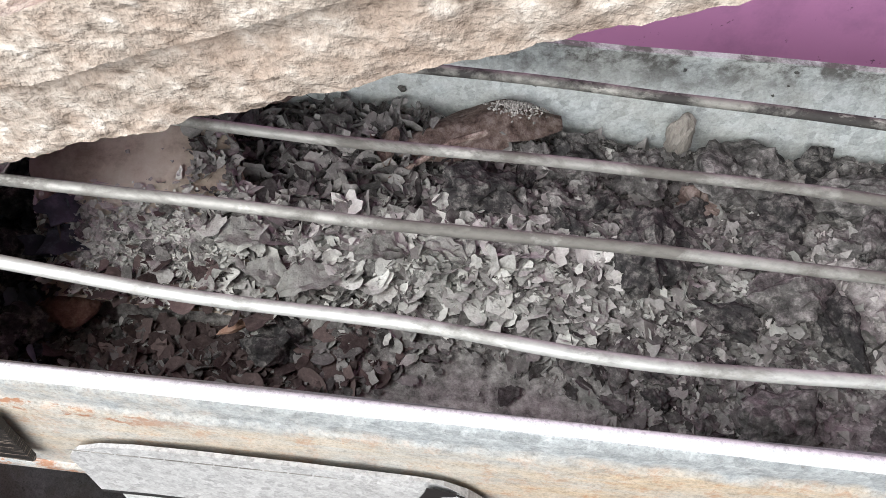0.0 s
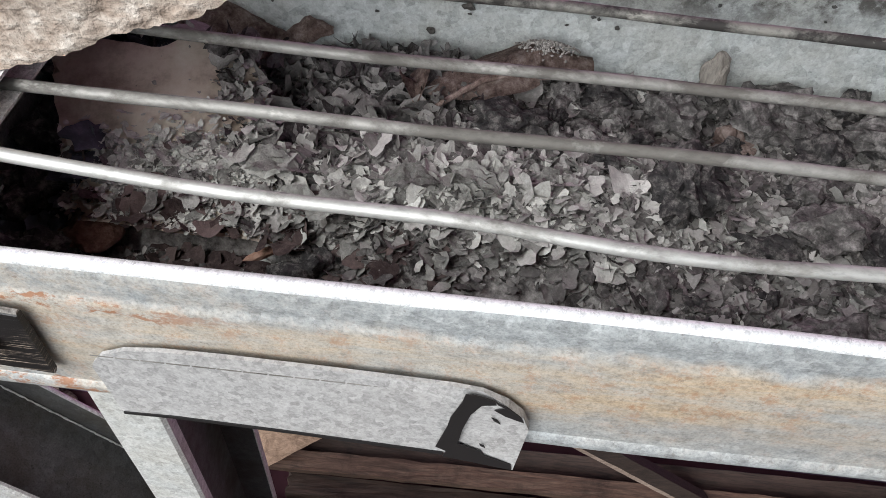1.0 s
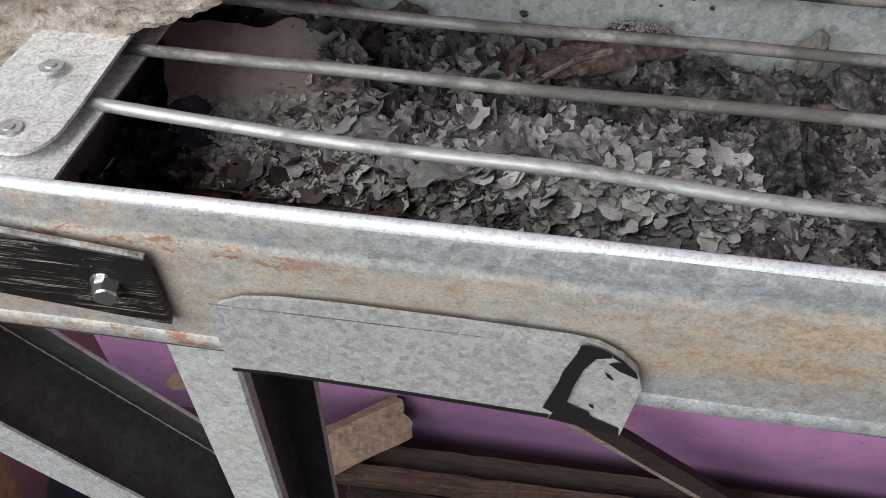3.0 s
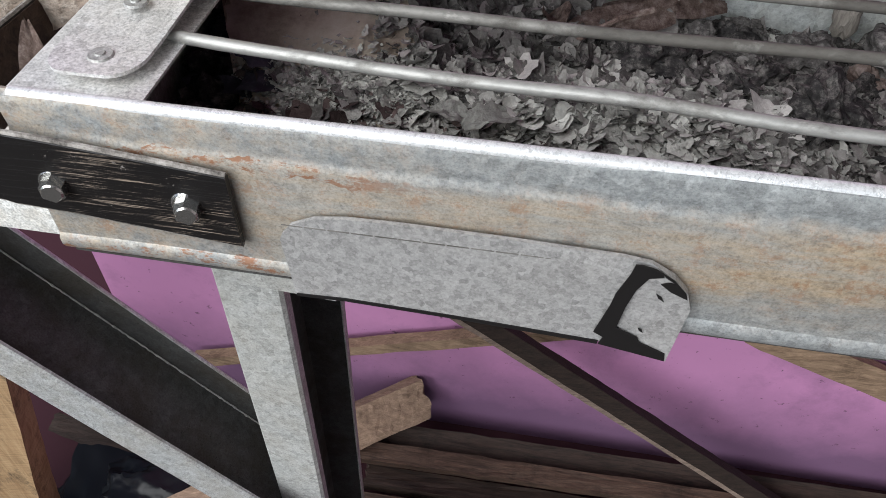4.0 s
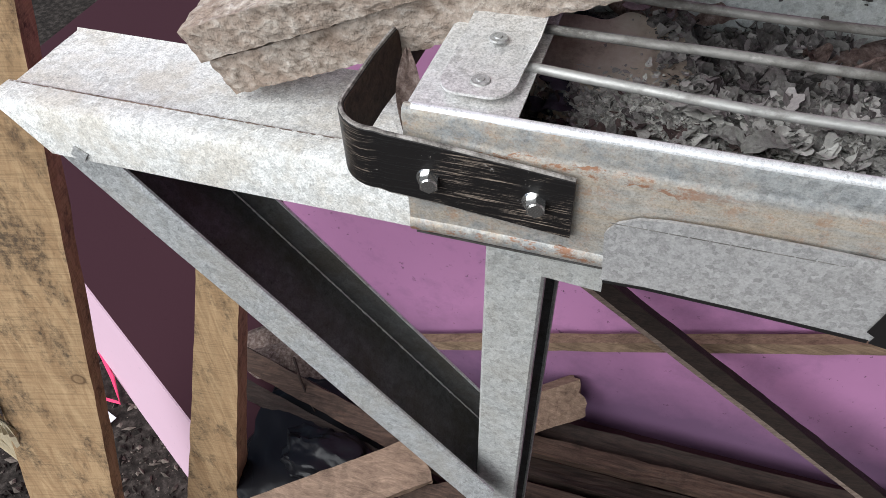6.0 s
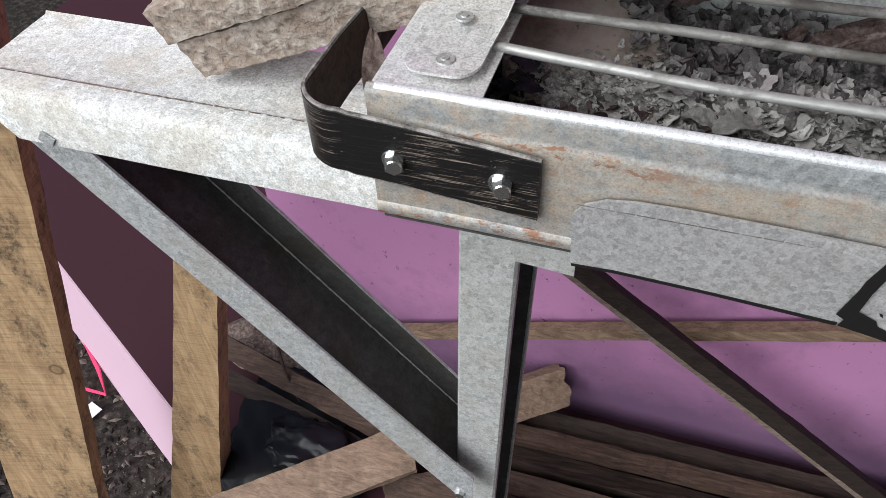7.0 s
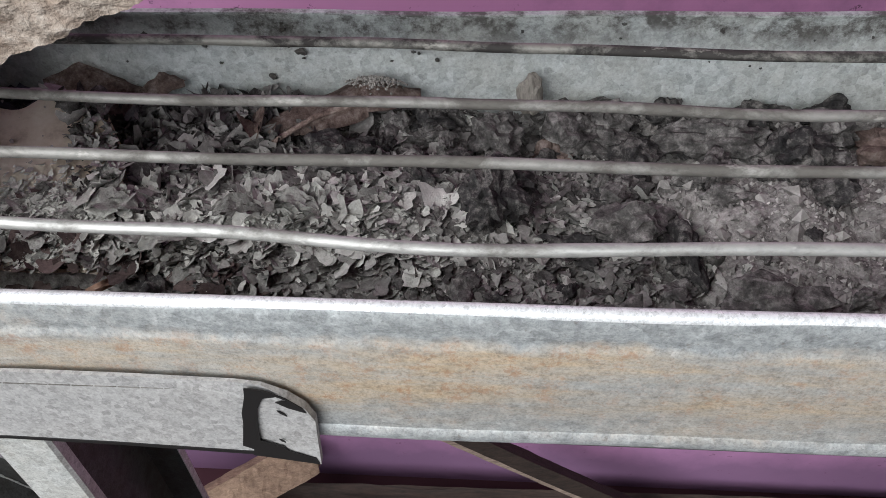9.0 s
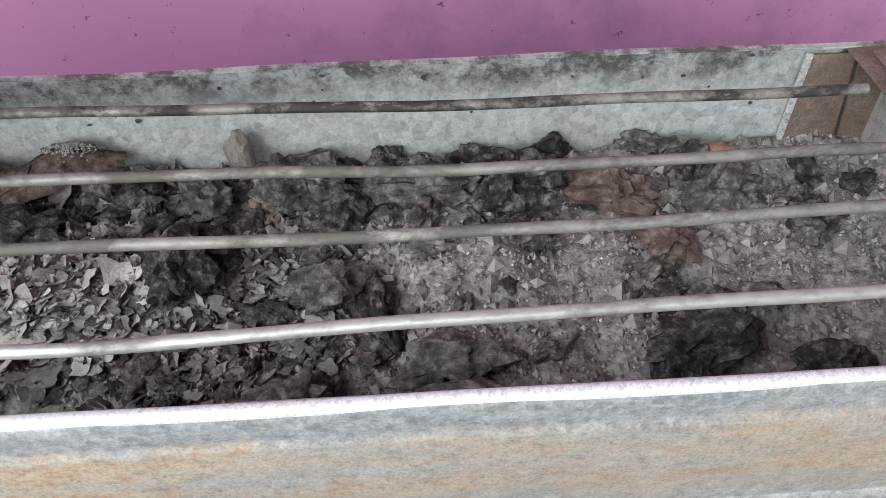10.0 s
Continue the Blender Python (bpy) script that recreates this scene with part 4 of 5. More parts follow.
def ash_bed():
    nx, ny = 280, 90
    vs, fs = [], []
    for i in range(nx + 1):
        for j in range(ny + 1):
            x, y = FX0 + (FX1 - FX0) * i / nx, FY0 + (FY1 - FY0) * j / ny
            vs.append((x, y, bed_z(x, y)))
    for i in range(nx):
        for j in range(ny):
            k = i * (ny + 1) + j
            fs.append((k, k + ny + 1, k + ny + 2, k + 1))
    me = bpy.data.meshes.new("ash_bed")
    me.from_pydata(vs, [], fs)
    me.materials.append(ASH_BED)
    return tagged(new("ash_bed", me), "bed of grey wood ash filling the trough", "ash", kind="stuff")


def card_left(y):
    return -0.141 - 0.45 * (y - 0.09)


def card_at(x, y):
    """Height of the cardboard scrap above the bed, where it lies: it rises towards the back and stands clear of the ash there."""
    v = (y - 0.066) / 0.090
    u = (x - card_left(y)) / 0.098
    if not (0 <= v <= 1 and 0 <= u <= 1):
        return 0.0
    z = 0.7425 + 0.030 * v ** 1.25 + 0.0022 * noise.noise((u * 3, v * 4, 0)) - 0.012 * max(0, u - 0.70)
    return max(0.0015, z - bed_z(x, y))


def top_z(x, y):
    return bed_z(x, y) + max(0.0, card_at(x, y))


def flakes(name, count, mat, label, where, size, curl, lift, seed, tip=0.30, bare=False):
    """Thin charred flakes with torn, lobed outlines, each curled and tipped."""
    rnd = random.Random(seed)
    vs, fs = [], []
    for _ in range(count):
        x, y = where(rnd)
        if not (FX0 < x < FX1 and FY0 + 0.003 < y < FY1 - 0.003):
            continue
        if bare and card_at(x, y) > 0 and x < card_left(y) + 0.074 + 0.02 * noise.noise((y * 60, 4, 0)) and (y > 0.105 or rnd.random() < 0.7):
            continue
        if rnd.random() < flat_at(x, y) * 0.97:
            continue
        s = size[0] + (size[1] - size[0]) * rnd.random() ** 2.4
        n = rnd.randint(12, 18)
        m = Matrix.Rotation(rnd.random() * 6.28, 3, "Z") @ Matrix.Rotation(rnd.gauss(0, tip), 3, "X") @ Matrix.Rotation(rnd.gauss(0, tip), 3, "Y")
        el, c, tw = 0.38 + rnd.random() * 0.5, rnd.uniform(-0.3 * curl, curl) * 0.6, rnd.gauss(0, 0.25)
        l1, l2, p1, p2 = rnd.uniform(0.03, 0.16), rnd.uniform(0.02, 0.10), rnd.random() * 6, rnd.random() * 6
        o = Vector((x, y, top_z(x, y) + lift * rnd.random() + 0.0006))
        k = len(vs)
        vs.append(tuple(o))
        for f in (0.55, 1.0):
            for q in range(n):
                a = 6.283 * q / n
                r = s * f * (0.85 + l1 * math.sin(2 * a + p1) + l2 * math.sin(5 * a + p2) + (rnd.gauss(0, 0.125) if f == 1 else 0))
                u, v = r * math.cos(a), r * math.sin(a) * el
                vs.append(tuple(o + m @ Vector((u, v, c * u * u / s + tw * u * v / s + rnd.gauss(0, 0.03) * s))))
        for q in range(n):
            p = (q + 1) % n
            fs.append((k, k + 1 + q, k + 1 + p))
            fs.append((k + 1 + q, k + 1 + n + q, k + 1 + n + p, k + 1 + p))
    me = bpy.data.meshes.new(name)
    me.from_pydata(vs, [], fs)
    me.materials.append(mat)
    me.polygons.foreach_set("use_smooth", [True] * len(me.polygons))
    return tagged(new(name, me), label, "ash", kind="stuff")


def crumbs(name, count, mat, label, where, size, seed, rise=0.0):
    rnd = random.Random(seed)
    vs, fs = [], []
    for _ in range(count):
        x, y = where(rnd)
        if not (FX0 < x < FX1 and FY0 < y < FY1):
            continue
        if card_at(x, y) > 0 and y > 0.10 and rnd.random() < 0.96:
            continue
        if rnd.random() < flat_at(x, y) * 0.95:
            continue
        s = size[0] + (size[1] - size[0]) * rnd.random() ** 3
        o = Vector((x, y, top_z(x, y) + rise * rnd.random() + s * 0.2))
        k = len(vs)
        for d in ((1, 0, 0), (0, 1, 0), (-1, 0, 0), (0, -1, 0), (0, 0, 1), (0, 0, -1)):
            vs.append(tuple(o + Vector([c * s * rnd.uniform(0.5, 1.2) + rnd.gauss(0, 0.15) * s for c in d])))
        for q in range(4):
            fs.append((k + q, k + (q + 1) % 4, k + 4))
            fs.append((k + (q + 1) % 4, k + q, k + 5))
    me = bpy.data.meshes.new(name)
    me.from_pydata(vs, [], fs)
    me.materials.append(mat)
    return tagged(new(name, me), label, "ash", kind="stuff")


ash_bed()
flakes("dark_ash_flakes", 6200, FLAKE_DARK, "dark grey ash flakes along the trough", lambda r: (r.uniform(-0.135, 0.19), r.uniform(0.008, 0.19)), (0.0014, 0.0066), 0.8, 0.003, 3, 0.4, True)
flakes("pale_ash_flakes", 2300, FLAKE_PALE, "pale grey curled ash flakes in a loose heap", lambda r: (r.gauss(0.022, 0.050), r.gauss(0.101, 0.017)), (0.0018, 0.0078), 1.0, 0.004, 1, 0.36, True)
flakes("pale_ash_on_card", 3000, FLAKE_BLEACHED, "small pale ash flakes scattered on cardboard", lambda r: (r.gauss(-0.088, 0.024), r.gauss(0.090, 0.011)), (0.0009, 0.0038), 0.7, 0.0015, 2, 0.35)
flakes("large_ash_flakes", 190, FLAKE_BLEACHED, "large pale curled ash flakes on the heap", lambda r: (r.gauss(0.012, 0.045), r.gauss(0.097, 0.014)), (0.0050, 0.0125), 1.0, 0.005, 8, 0.33, True)
flakes("brown_ash_flakes", 1500, FLAKE_RED, "brown charred leaf flakes near the front sheet", lambda r: (r.gauss(-0.065, 0.045), abs(r.gauss(0.0, 0.034)) + 0.008), (0.0022, 0.0100), 0.8, 0.003, 4, 0.35)
flakes("sooty_leaf_flakes", 900, FLAKE_DARK, "sooty curled leaf scraps at the back", lambda r: (r.gauss(-0.030, 0.030), r.gauss(0.160, 0.018)), (0.003, 0.011), 1.5, 0.007, 9, 0.9, True)
flakes("grey_ash_shards", 420, FLAKE_PALE, "grey ash shards standing among charcoal", lambda r: (min(0.23, r.gauss(0.160, 0.035)), r.gauss(0.095, 0.035)), (0.0022, 0.0075), 0.6, 0.002, 14, 0.8, True)
flakes("black_char_flakes", 700, BLACK_CHAR, "black char scraps in the trough's dark end", lambda r: (-0.172 + 0.046 * r.random(), r.uniform(0.01, 0.185)), (0.003, 0.013), 0.8, 0.004, 10, 0.5, True)
crumbs("heap_grit", 5200, CRUMB, "fine grit over the flake heap", lambda r: (r.uniform(-0.13, 0.13), r.uniform(0.01, 0.188)), (0.0003, 0.0014), 11, 0.003)
crumbs("ash_crumbs", 15000, CRUMB, "fine grey ash crumbs and grit", lambda r: (r.uniform(0.06, 0.455), r.uniform(0.006, 0.19)), (0.0003, 0.0022), 5)
crumbs("ash_clods", 800, CRUMB, "soft ash clods between the charcoal", lambda r: (r.uniform(0.10, 0.455), r.uniform(0.010, 0.19)), (0.0016, 0.0058), 15)
crumbs("ash_grit", 5000, CRUMB, "scattered fine ash grit", lambda r: (r.uniform(-0.10, 0.2), r.uniform(0.006, 0.19)), (0.0003, 0.0014), 6)
crumbs("white_ash_bits", 300, WHITE_ASH, "scattered white ash bits", lambda r: (r.uniform(-0.02, 0.44), r.uniform(0.02, 0.18)), (0.0005, 0.0020), 7)


def coal(x, y, s, scale=(1, 1, 0.8), turn=0.0, mat=COAL, label="dark charcoal lump bedded in ash", seed=None, rough=0.6, dz=0.75):
    seed = seed if seed is not None else x * 91 + y * 37
    z = bed_z(x, y) + s * scale[2] * (dz if y < 0.15 else dz * 0.45)
    return thing("charcoal", lump(bmesh.new(), (x, y, z), s, seed, 4, rough, scale, turn), mat, label, "charcoal", "charcoal lumps in the trough", smooth=True)


ASHY = "ash-grey charcoal lump bedded in ash"
for x, y, s, sc, tn, mt, lb in (
        (0.121, 0.168, 0.013, (1, 1, 0.9), 0.3, COAL_ASHY, ASHY), (0.166, 0.170, 0.018, (1.1, 0.9, 0.8), 0.1, COAL_ASHY, "large grey charcoal lump against the back sheet"),
        (0.229, 0.162, 0.019, (1.25, 0.55, 0.6), -0.05, COAL_ASHY, "oblong grained charcoal piece"), (0.119, 0.112, 0.015, (0.8, 1.15, 0.8), 0.2, COAL, "large dark charcoal block among ash flakes"),
        (0.150, 0.155, 0.008, (1, 1, 0.8), 0.0, RUSTY, "small reddish burnt lump"), (0.184, 0.105, 0.014, (1.2, 0.8, 0.6), 0.5, COAL_ASHY, ASHY), (0.318, 0.152, 0.014, (1.3, 0.8, 0.7), -0.3, RUSTY, "rust-brown burnt lump in ash"),
        (0.337, 0.119, 0.011, (1.1, 1, 0.8), 0.4, RUSTY, "rusty brown fragment in ash"), (0.127, 0.131, 0.012, (1.3, 0.7, 0.7), -0.5, COAL, "dark thin charcoal splinter in ash"), (0.159, 0.093, 0.010, (1.4, 0.7, 0.6), -0.4, COAL, "dark thin charcoal splinter in ash"),
        (0.234, 0.060, 0.012, (1.6, 0.8, 0.5), 0.1, COAL_ASHY, ASHY), (0.211, 0.186, 0.008, (1, 0.8, 1), 0.2, COAL, "small charcoal pebble against the back sheet"), (0.256, 0.185, 0.009, (1.4, 0.7, 0.8), 0.0, COAL, "small charcoal pebble against the back sheet"),
        (0.290, 0.185, 0.009, (1.2, 0.7, 0.9), 0.3, COAL, "small charcoal pebble against the back sheet"), (0.337, 0.064, 0.013, (1.4, 0.9, 0.7), 0.2, COAL, "dark charcoal lump near the front sheet"), (0.327, 0.050, 0.011, (1.2, 0.9, 0.8), 0.8, COAL, "dark charcoal lump near the front sheet"),
        (0.389, 0.053, 0.010, (1.4, 0.8, 0.8), 0.1, COAL, "dark charcoal lump near the front sheet"), (0.372, 0.150, 0.012, (1.3, 0.9, 0.8), 0.3, COAL_ASHY, ASHY), (0.360, 0.165, 0.011, (1, 0.9, 0.9), 1.0, COAL, "dark charcoal lump bedded in ash"),
        (0.242, 0.038, 0.012, (1.8, 0.7, 0.5), 0.05, COAL_ASHY, ASHY), (0.205, 0.092, 0.012, (0.6, 1.2, 0.6), 0.2, COAL, "dark thin charcoal splinter in ash"), (0.170, 0.045, 0.012, (1.3, 0.8, 0.7), 0.5, COAL_ASHY, ASHY), (0.145, 0.025, 0.011, (1.0, 0.8, 0.7), 0.2, COAL, "dark charcoal lump near the front sheet"),
        (0.045, 0.140, 0.013, (1.3, 0.8, 0.6), 0.1, COAL, "dark charcoal lump among leaves"), (0.086, 0.172, 0.010, (1, 1, 0.8), 0.7, COAL, "dark charcoal lump beside a dry leaf"), (0.190, 0.150, 0.011, (1.0, 1, 0.8), 0.4, COAL, "dark charcoal lump bedded in ash"),
        (0.265, 0.150, 0.012, (1.1, 0.9, 0.8), 0.9, COAL, "dark charcoal lump bedded in ash"), (0.285, 0.165, 0.010, (1, 1, 0.8), 0.2, COAL_ASHY, ASHY), (-0.030, 0.060, 0.010, (1.2, 0.8, 0.7), 0.3, COAL, "dark charcoal lump under ash flakes"),
        (-0.158, 0.120, 0.012, (1.2, 0.9, 0.8), 0.5, COAL, "black charcoal at the trough's dark end"), (-0.156, 0.085, 0.013, (1, 1.1, 0.8), 0.2, COAL, "black charcoal at the trough's dark end"), (-0.163, 0.155, 0.010, (1.1, 0.8, 0.9), 0.8, COAL, "black charcoal at the trough's dark end"),
        (-0.150, 0.045, 0.012, (1, 1, 0.8), 0.4, COAL, "black charcoal at the trough's dark end"), (-0.140, 0.055, 0.009, (1.2, 0.9, 0.8), 0.1, COAL, "black charcoal at the trough's dark end")):
    coal(x, y, s * 1.15, sc, tn, mt, lb)
rnd = random.Random(12)
for i in range(130):
    x, y = rnd.uniform(0.06, 0.445), (rnd.uniform(0.125, 0.186) if i < 75 else rnd.uniform(0.012, 0.13))
    s = rnd.uniform(0.005, 0.0105) if i < 75 else rnd.uniform(0.0035, 0.0085)
    if flat_at(x, y) > 0.3:
        continue
    mt = rnd.choice((COAL, COAL_ASHY, COAL_ASHY))
    coal(x, y, s, (rnd.uniform(0.9, 1.5), rnd.uniform(0.6, 1), rnd.uniform(0.5, 0.9)), rnd.random() * 3, mt, "small charcoal piece in ash" if mt is COAL else "small ash-coated charcoal piece", dz=0.45)


def leaf(name, pts, mat, label, sag, seed, width_of, cat="leaf", group=""):
    """A dry leaf along a midrib, its blade folded and wavy."""
    bm = bmesh.new()
    rows = []
    n = len(pts) * 6
    P = [Vector(p) for p in pts]
    for i in range(n + 1):
        f = i / n * (len(P) - 1)
        k = min(int(f), len(P) - 2)
        c = P[k].lerp(P[k + 1], f - k)
        t = (P[k + 1] - P[k]).normalized()
        s = t.cross(Vector((0, 0, 1))).normalized()
        w = width_of(i / n)
        row = []
        for j in range(-4, 5):
            u = j / 4
            p = c + s * (u * w) + Vector((0, 0, sag * abs(u) ** 1.5 * w + 0.0022 * noise.noise((i * 0.25 + seed, u * 2, 0))))
            row.append(bm.verts.new(p))
        rows.append(row)
    for a, b in zip(rows, rows[1:]):
        for j in range(8):
            bm.faces.new((a[j], a[j + 1], b[j + 1], b[j]))
    r = bmesh.ops.solidify(bm, geom=bm.faces[:], thickness=0.0004)
    return thing(name, bm, mat, label, cat, group, smooth=True)


leaf("dry_leaf", [(0.004, 0.160, 0.7560), (0.030, 0.172, 0.7610), (0.055, 0.181, 0.7680), (0.082, 0.184, 0.7600)], LEAF, "large curled dry brown leaf against the back sheet", -0.6, 2.0, lambda f: 0.003 + 0.0135 * math.sin(math.pi * min(1, f * 0.95 + 0.03)) ** 0.8)
leaf("curled_leaf", [(-0.006, 0.166, 0.752), (-0.001, 0.158, 0.757), (0.001, 0.148, 0.752)], LEAF, "small curled brown leaf in the ash", 1.2, 4.0, lambda f: 0.001 + 0.006 * math.sin(math.pi * f))
leaf("torn_leaf", [(-0.120, 0.185, 0.764), (-0.100, 0.186, 0.772), (-0.078, 0.184, 0.764), (-0.066, 0.186, 0.757)], LEAF, "torn brown dry leaf at the back of the trough", -0.9, 7.0, lambda f: 0.003 + 0.013 * math.sin(math.pi * f) ** 0.7)
leaf("torn_leaf", [(-0.068, 0.182, 0.758), (-0.056, 0.186, 0.768), (-0.044, 0.187, 0.763)], LEAF, "small torn red-brown leaf against the back sheet", -0.8, 9.0, lambda f: 0.002 + 0.007 * math.sin(math.pi * f))


def leaf_dust():
    """Pale ash grains gathered on the hump of the large leaf."""
    rnd = random.Random(21)
    vs, fs = [], []
    for _ in range(420):
        u, v = rnd.gauss(0, 0.42), rnd.gauss(0, 0.42)
        o = Vector((0.058 + 0.015 * u, 0.181 + 0.0065 * v, 0.7695 - 0.0035 * u * u - 0.0045 * v * v))
        s = rnd.uniform(0.0004, 0.0011)
        k = len(vs)
        for dd in ((1, 0, 0), (0, 1, 0), (-1, 0, 0), (0, -1, 0), (0, 0, 1), (0, 0, -1)):
            vs.append(tuple(o + Vector([c * s * rnd.uniform(0.6, 1.2) for c in dd])))
        for q in range(4):
            fs.append((k + q, k + (q + 1) % 4, k + 4))
            fs.append((k + (q + 1) % 4, k + q, k + 5))
    me = bpy.data.meshes.new("leaf_dust")
    me.from_pydata(vs, [], fs)
    me.materials.append(CRUMB_PALE)
    return tagged(new("leaf_dust", me), "pale ash grains gathered on the curled leaf", "ash", kind="stuff")


leaf_dust()
thing("twig", tube(bmesh.new(), [(0.003, 0.143, 0.7500), (0.016, 0.152, 0.7545), (0.030, 0.163, 0.7580), (0.046, 0.170, 0.7600)], [0.0011, 0.0014, 0.0016, 0.0020], 8), LEAF, "thin brown leaf stalk lying across the ash", "twig", smooth=True)
thing("wood_chip", lump(bmesh.new(), (0.139, 0.1815, 0.7600), 0.011, 3.3, 3, 0.35, (0.62, 0.45, 1.10), 0.3), wood("grey_chip", (0.14, 0.125, 0.11), (0.36, 0.33, 0.29), (90, 90, 8), 0.3).m, "split grey wood chip standing against the back sheet", "wood chip")
thing("clay_shard", lump(bmesh.new(), (0.374, 0.168, 0.757), 0.010, 5.3, 2, 0.3, (1.2, 0.7, 0.35), 0.1), CLAY, "flat orange-brown shard on the ash", "shard")


thing("brown_chip", lump(bmesh.new(), (-0.122, 0.066, 0.737), 0.013, 8.1, 3, 0.3, (0.9, 0.9, 0.4), 0.4), CHIP_RED, "dull red-brown burnt chip below the cardboard's edge", "chip")
thing("orange_sliver", lump(bmesh.new(), (-0.050, 0.064, 0.737), 0.0065, 4.2, 2, 0.3, (1.3, 0.4, 0.3), 0.5), CLAY, "small orange-brown wood sliver among dark flakes", "sliver")
for x, y, z, w, h, tn in ((-0.055, 0.098, 0.7545, 0.0125, 0.006, 0.1), (-0.040, 0.083, 0.7500, 0.0115, 0.005, -0.3), (-0.022, 0.080, 0.7520, 0.0130, 0.006, 0.5), (0.006, 0.096, 0.7560, 0.0115, 0.005, 0.2), (0.031, 0.102, 0.7555, 0.0120, 0.004, -0.4), (-0.064, 0.086, 0.7480, 0.0090, 0.007, 1.2)):
    dx, dy = math.cos(tn) * w, math.sin(tn) * w
    leaf("ash_flake", [(x - dx, y - dy, z - 0.002), (x - dx * 0.3, y - dy * 0.3, z + 0.0015), (x + dx * 0.4, y + dy * 0.4, z), (x + dx, y + dy, z - 0.0025)], FLAKE_BLEACHED, "large pale curled ash flake lying loose on the heap", 0.35, x * 300, lambda f, h=h, x=x: 0.0012 + h * math.sin(math.pi * min(1, f * 0.94 + 0.04)) ** 0.7 * (1 + 0.35 * noise.noise((f * 7, x * 200, 0))), "ash flake", "large flakes on the heap")


def card():
    """A scrap of cardboard under the ash at the dark end."""
    bm = bmesh.new()
    n = 26
    rows = []
    for i in range(n + 1):
        row = []
        for j in range(n + 1):
            u, v = i / n, j / n
            y = 0.066 + 0.090 * v - 0.012 * v * (1 - u) * (0.8 + noise.noise((u * 5, 8, 0)))
            x = card_left(y) + 0.098 * u + (0.004 * noise.noise((v * 6, 3, 0)) if u < 0.2 else 0)
            if u > 0.75:
                x += (u - 0.75) * 4 * (0.010 * noise.noise((v * 9, 1, 4)) + 0.005 * noise.noise((v * 31, 2, 4)))
            z = bed_z(x, y) + card_at(x, y)
            row.append(bm.verts.new((x, y, z)))
        rows.append(row)
    for a, b in zip(rows, rows[1:]):
        for j in range(n):
            bm.faces.new((a[j], a[j + 1], b[j + 1], b[j]))
    bmesh.ops.solidify(bm, geom=bm.faces[:], thickness=0.0012)
    return thing("cardboard_scrap", bm, CARD, "scorched brown cardboard scrap under the ash", "cardboard", smooth=True)


card()


# ---- litter on the floor and the soil ----
def crumpled(name, at, size, mat, label, cat, seed, scale):
    """Thin plastic fallen into sharp ridges and hollows."""
    bm = bmesh.new()
    r = bmesh.ops.create_icosphere(bm, subdivisions=5, radius=1.0)
    m = Matrix.Translation(at) @ Matrix.Rotation(seed, 4, "Z") @ Matrix.Diagonal((size * scale[0], size * scale[1], size * scale[2], 1))
    for v in r["verts"]:
        c = v.co.copy()
        f = 1.1 + 0.3 * noise.noise(c * 1.2 + Vector((seed, 0, 0)))
        for k, a in ((1.6, 0.40), (3.6, 0.13)):
            f -= a * abs(noise.noise(c * k + Vector((0, seed, k))))
        v.co = m @ (c * f)
    return thing(name, bm, mat, label, cat, smooth=True)


crumpled("plastic_bag", (-0.425, 0.185, 0.030), 0.058, BLACK_BAG, "crumpled black plastic bag on the floor", "bag", 3.0, (1.3, 0.8, 0.6))
crumpled("plastic_sheet", (-0.455, 0.205, 0.012), 0.105, BLACK_BAG, "folded black plastic sheet under scrap wood", "plastic sheet", 5.0, (1.35, 1.0, 0.22))
leaning("old_slat", (-0.62, 0.300, 0.055), (-0.24, 0.215, 0.040), 0.030, 0.016, (0.1, -0.6, 1), WOOD_OLD, "old brown slat across the floor litter", 31.0, 0.0012, 0.006)
leaning("old_slat", (-0.60, 0.262, 0.030), (-0.22, 0.180, 0.022), 0.026, 0.014, (0.1, -0.4, 1), WOOD_DARK, "dark slat across the floor litter", 33.0, 0.0012, 0.006)
for i, (x, y, z, w) in enumerate(((-0.585, 0.325, 0.035, 0.032), (-0.55, 0.345, 0.040, 0.030), (-0.52, 0.330, 0.030, 0.034), (-0.61, 0.365, 0.030, 0.026))):
    leaf("floor_leaf", [(x - 0.045, y - 0.01, z - 0.012), (x, y, z), (x + 0.04, y + 0.012, z - 0.010)], LEAF, "dry brown leaf in the floor litter", -0.5, 40.0 + i, lambda f, w=w: 0.003 + w * math.sin(math.pi * f) ** 0.7)
leaning("scrap_chip", (-0.30, 0.150, 0.030), (-0.215, 0.190, 0.038), 0.05, 0.006, (0.2, -0.5, 1), WOOD_OLD, "thin brown scrap of wood on the floor", 51.0, 0.001, 0.006)
thing("dry_twig", tube(bmesh.new(), [(-0.52, 0.30, 0.085), (-0.50, 0.275, 0.07), (-0.485, 0.262, 0.045), (-0.47, 0.25, 0.03)], [0.0022, 0.002, 0.0018, 0.001], 7), WOOD_DARK, "thin dry twig in the floor litter", "twig", smooth=True)


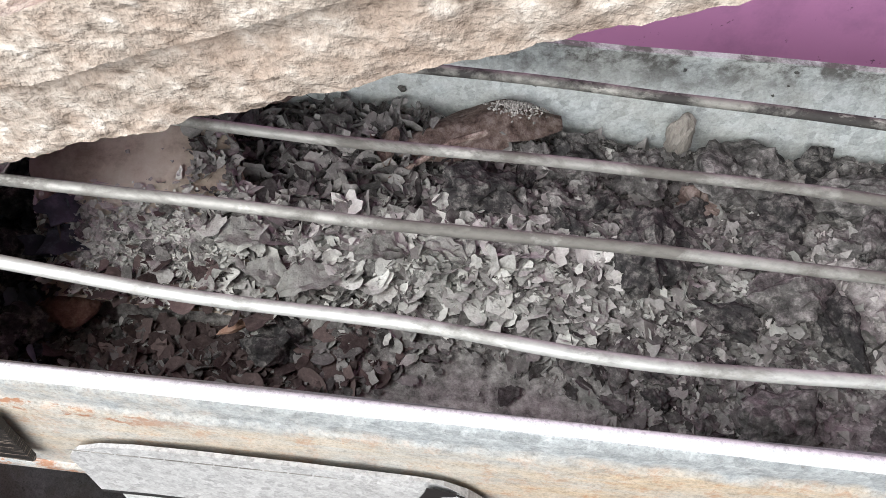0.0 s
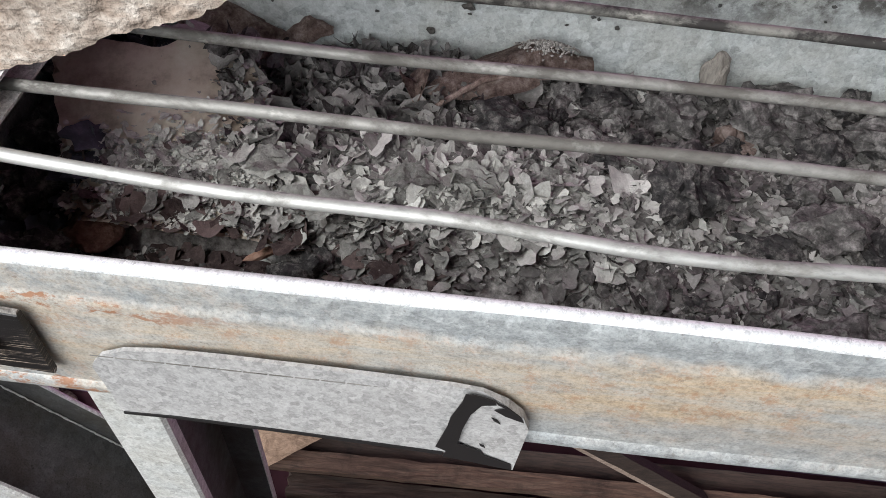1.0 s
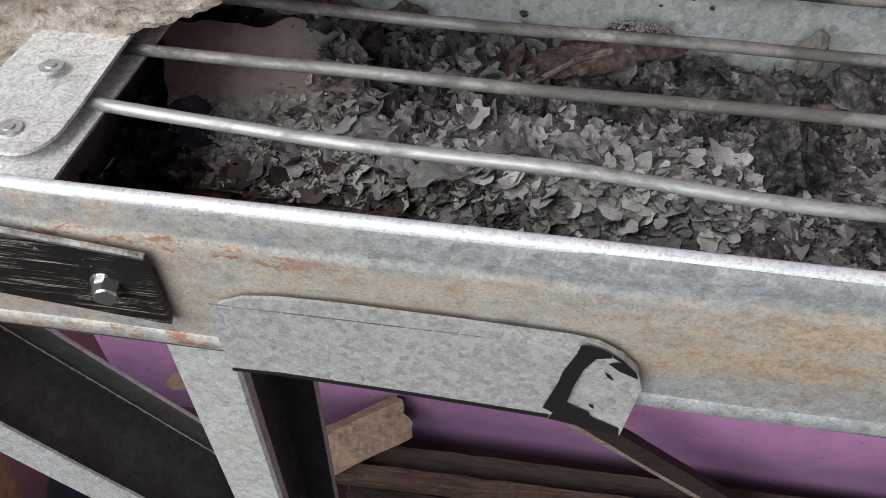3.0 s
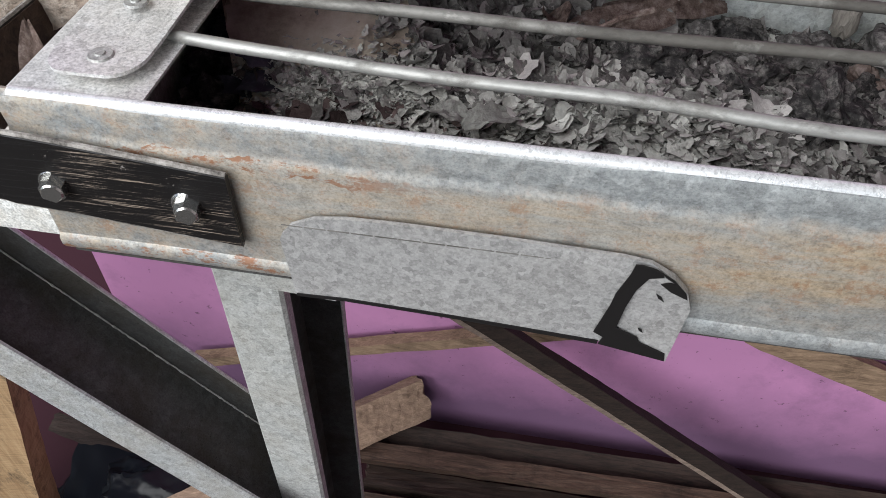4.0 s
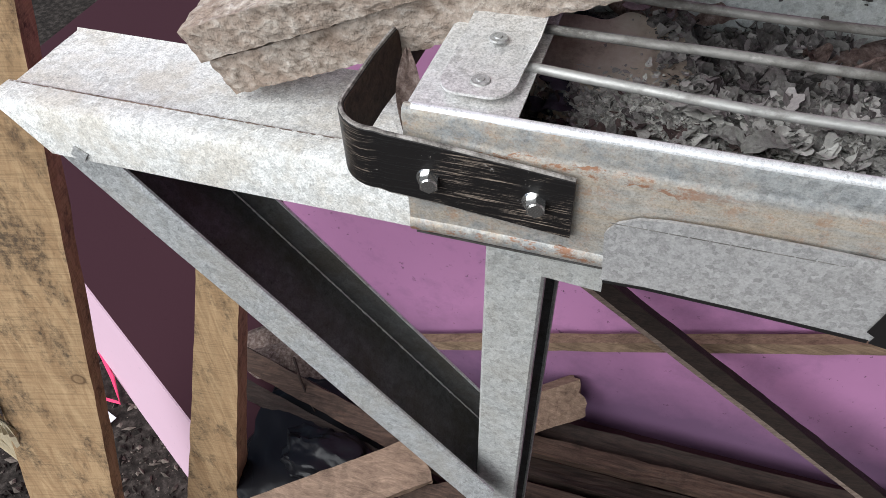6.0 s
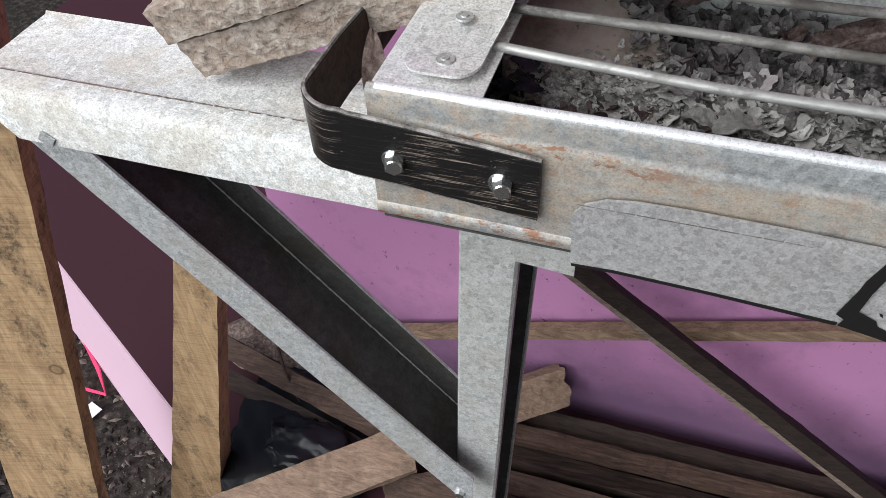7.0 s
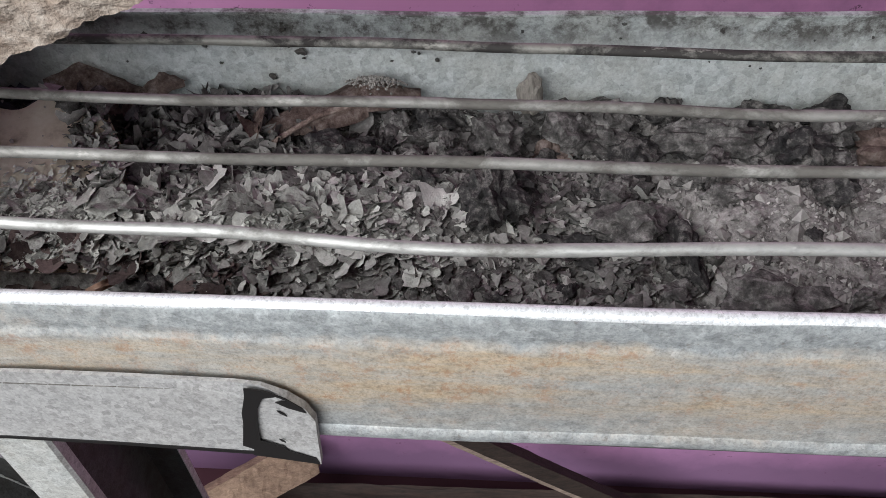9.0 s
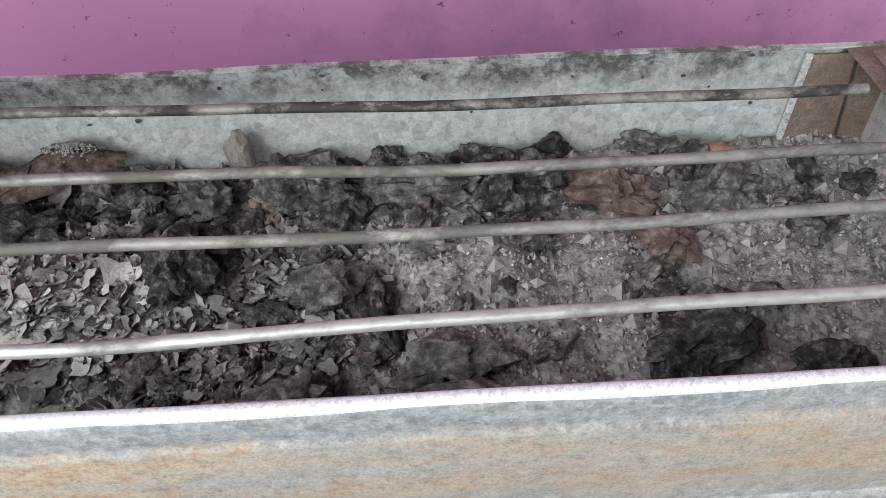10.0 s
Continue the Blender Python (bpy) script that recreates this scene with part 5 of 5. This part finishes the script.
def soil_litter(count, seed):
    rnd = random.Random(seed)
    vs, fs = [], []
    for _ in range(count):
        x, y = rnd.uniform(-1.6, -0.55), rnd.uniform(-0.2, 0.9)
        s = 0.0016 + 0.012 * rnd.random() ** 4
        o = Vector((x, y, SOIL_Z + s * 0.25))
        a = rnd.random() * 6.28
        ax, ay = Vector((math.cos(a), math.sin(a), 0)), Vector((-math.sin(a), math.cos(a), 0))
        e = rnd.uniform(0.25, 1)
        k = len(vs)
        for u, v, w in ((1, 0, 0), (0, 1, 0), (-1, 0, 0), (0, -1, 0), (0, 0, 0.5), (0, 0, -0.5)):
            vs.append(tuple(o + ax * (u * s * rnd.uniform(0.6, 1.3)) + ay * (v * s * e * rnd.uniform(0.6, 1.3)) + Vector((0, 0, w * s + rnd.gauss(0, 0.1) * s))))
        for q in range(4):
            fs.append((k + q, k + (q + 1) % 4, k + 4))
            fs.append((k + (q + 1) % 4, k + q, k + 5))
    me = bpy.data.meshes.new("soil_litter")
    me.from_pydata(vs, [], fs)
    me.materials.append(LITTER)
    return tagged(new("soil_litter", me), "chips, husks and pebbles strewn over dark soil", "litter", kind="stuff")


soil_litter(11000, 77)
thing("plastic_band", tube(bmesh.new(), [(-1.19, 0.405, SOIL_Z + 0.012), (-1.12, 0.350, SOIL_Z + 0.016), (-1.03, 0.352, SOIL_Z + 0.014), (-1.08, 0.40, SOIL_Z + 0.018), (-1.16, 0.46, SOIL_Z + 0.016)], 0.0045, 6), RED_TAPE, "bright pink plastic band on the soil", "band", smooth=True)
thing("paper_scrap", box(bmesh.new(), pose(-1.038, 0.300, SOIL_Z + 0.016, 8, 4, 75), 0.050, 0.030, 0.001), WHITE_CARD, "small white paper scrap on the soil", "paper")


def husk():
    e = empty("dry_husk", (-0.66, 0.032, 0.30), "dry straw-coloured plant husk caught on the leaning board", "husk")
    rnd = random.Random(4)
    for i in range(7):
        a = Vector((-0.715 - 0.003 * i, 0.020, 0.345))
        b = a + Vector((0.012 - 0.006 * i, -0.004 + 0.002 * rnd.random(), -0.10))
        c = b + Vector((-0.035 + 0.014 * i, 0.0, -0.14 - 0.05 * rnd.random()))
        part("strand", tube(bmesh.new(), [a, a.lerp(b, 0.5) + Vector((0.006, -0.002, 0)), b, b.lerp(c, 0.5), c], [0.002, 0.005, 0.006, 0.004, 0.0008], 6), STRAW, e, smooth=True)


husk()
leaf("hanging_leaf", [(-0.196, 0.045, 0.800), (-0.193, 0.035, 0.778), (-0.188, 0.022, 0.757)], LEAF, "narrow red-brown dry leaf hanging by the strap", 0.5, 61.0, lambda f: 0.0012 + 0.005 * math.sin(math.pi * f))
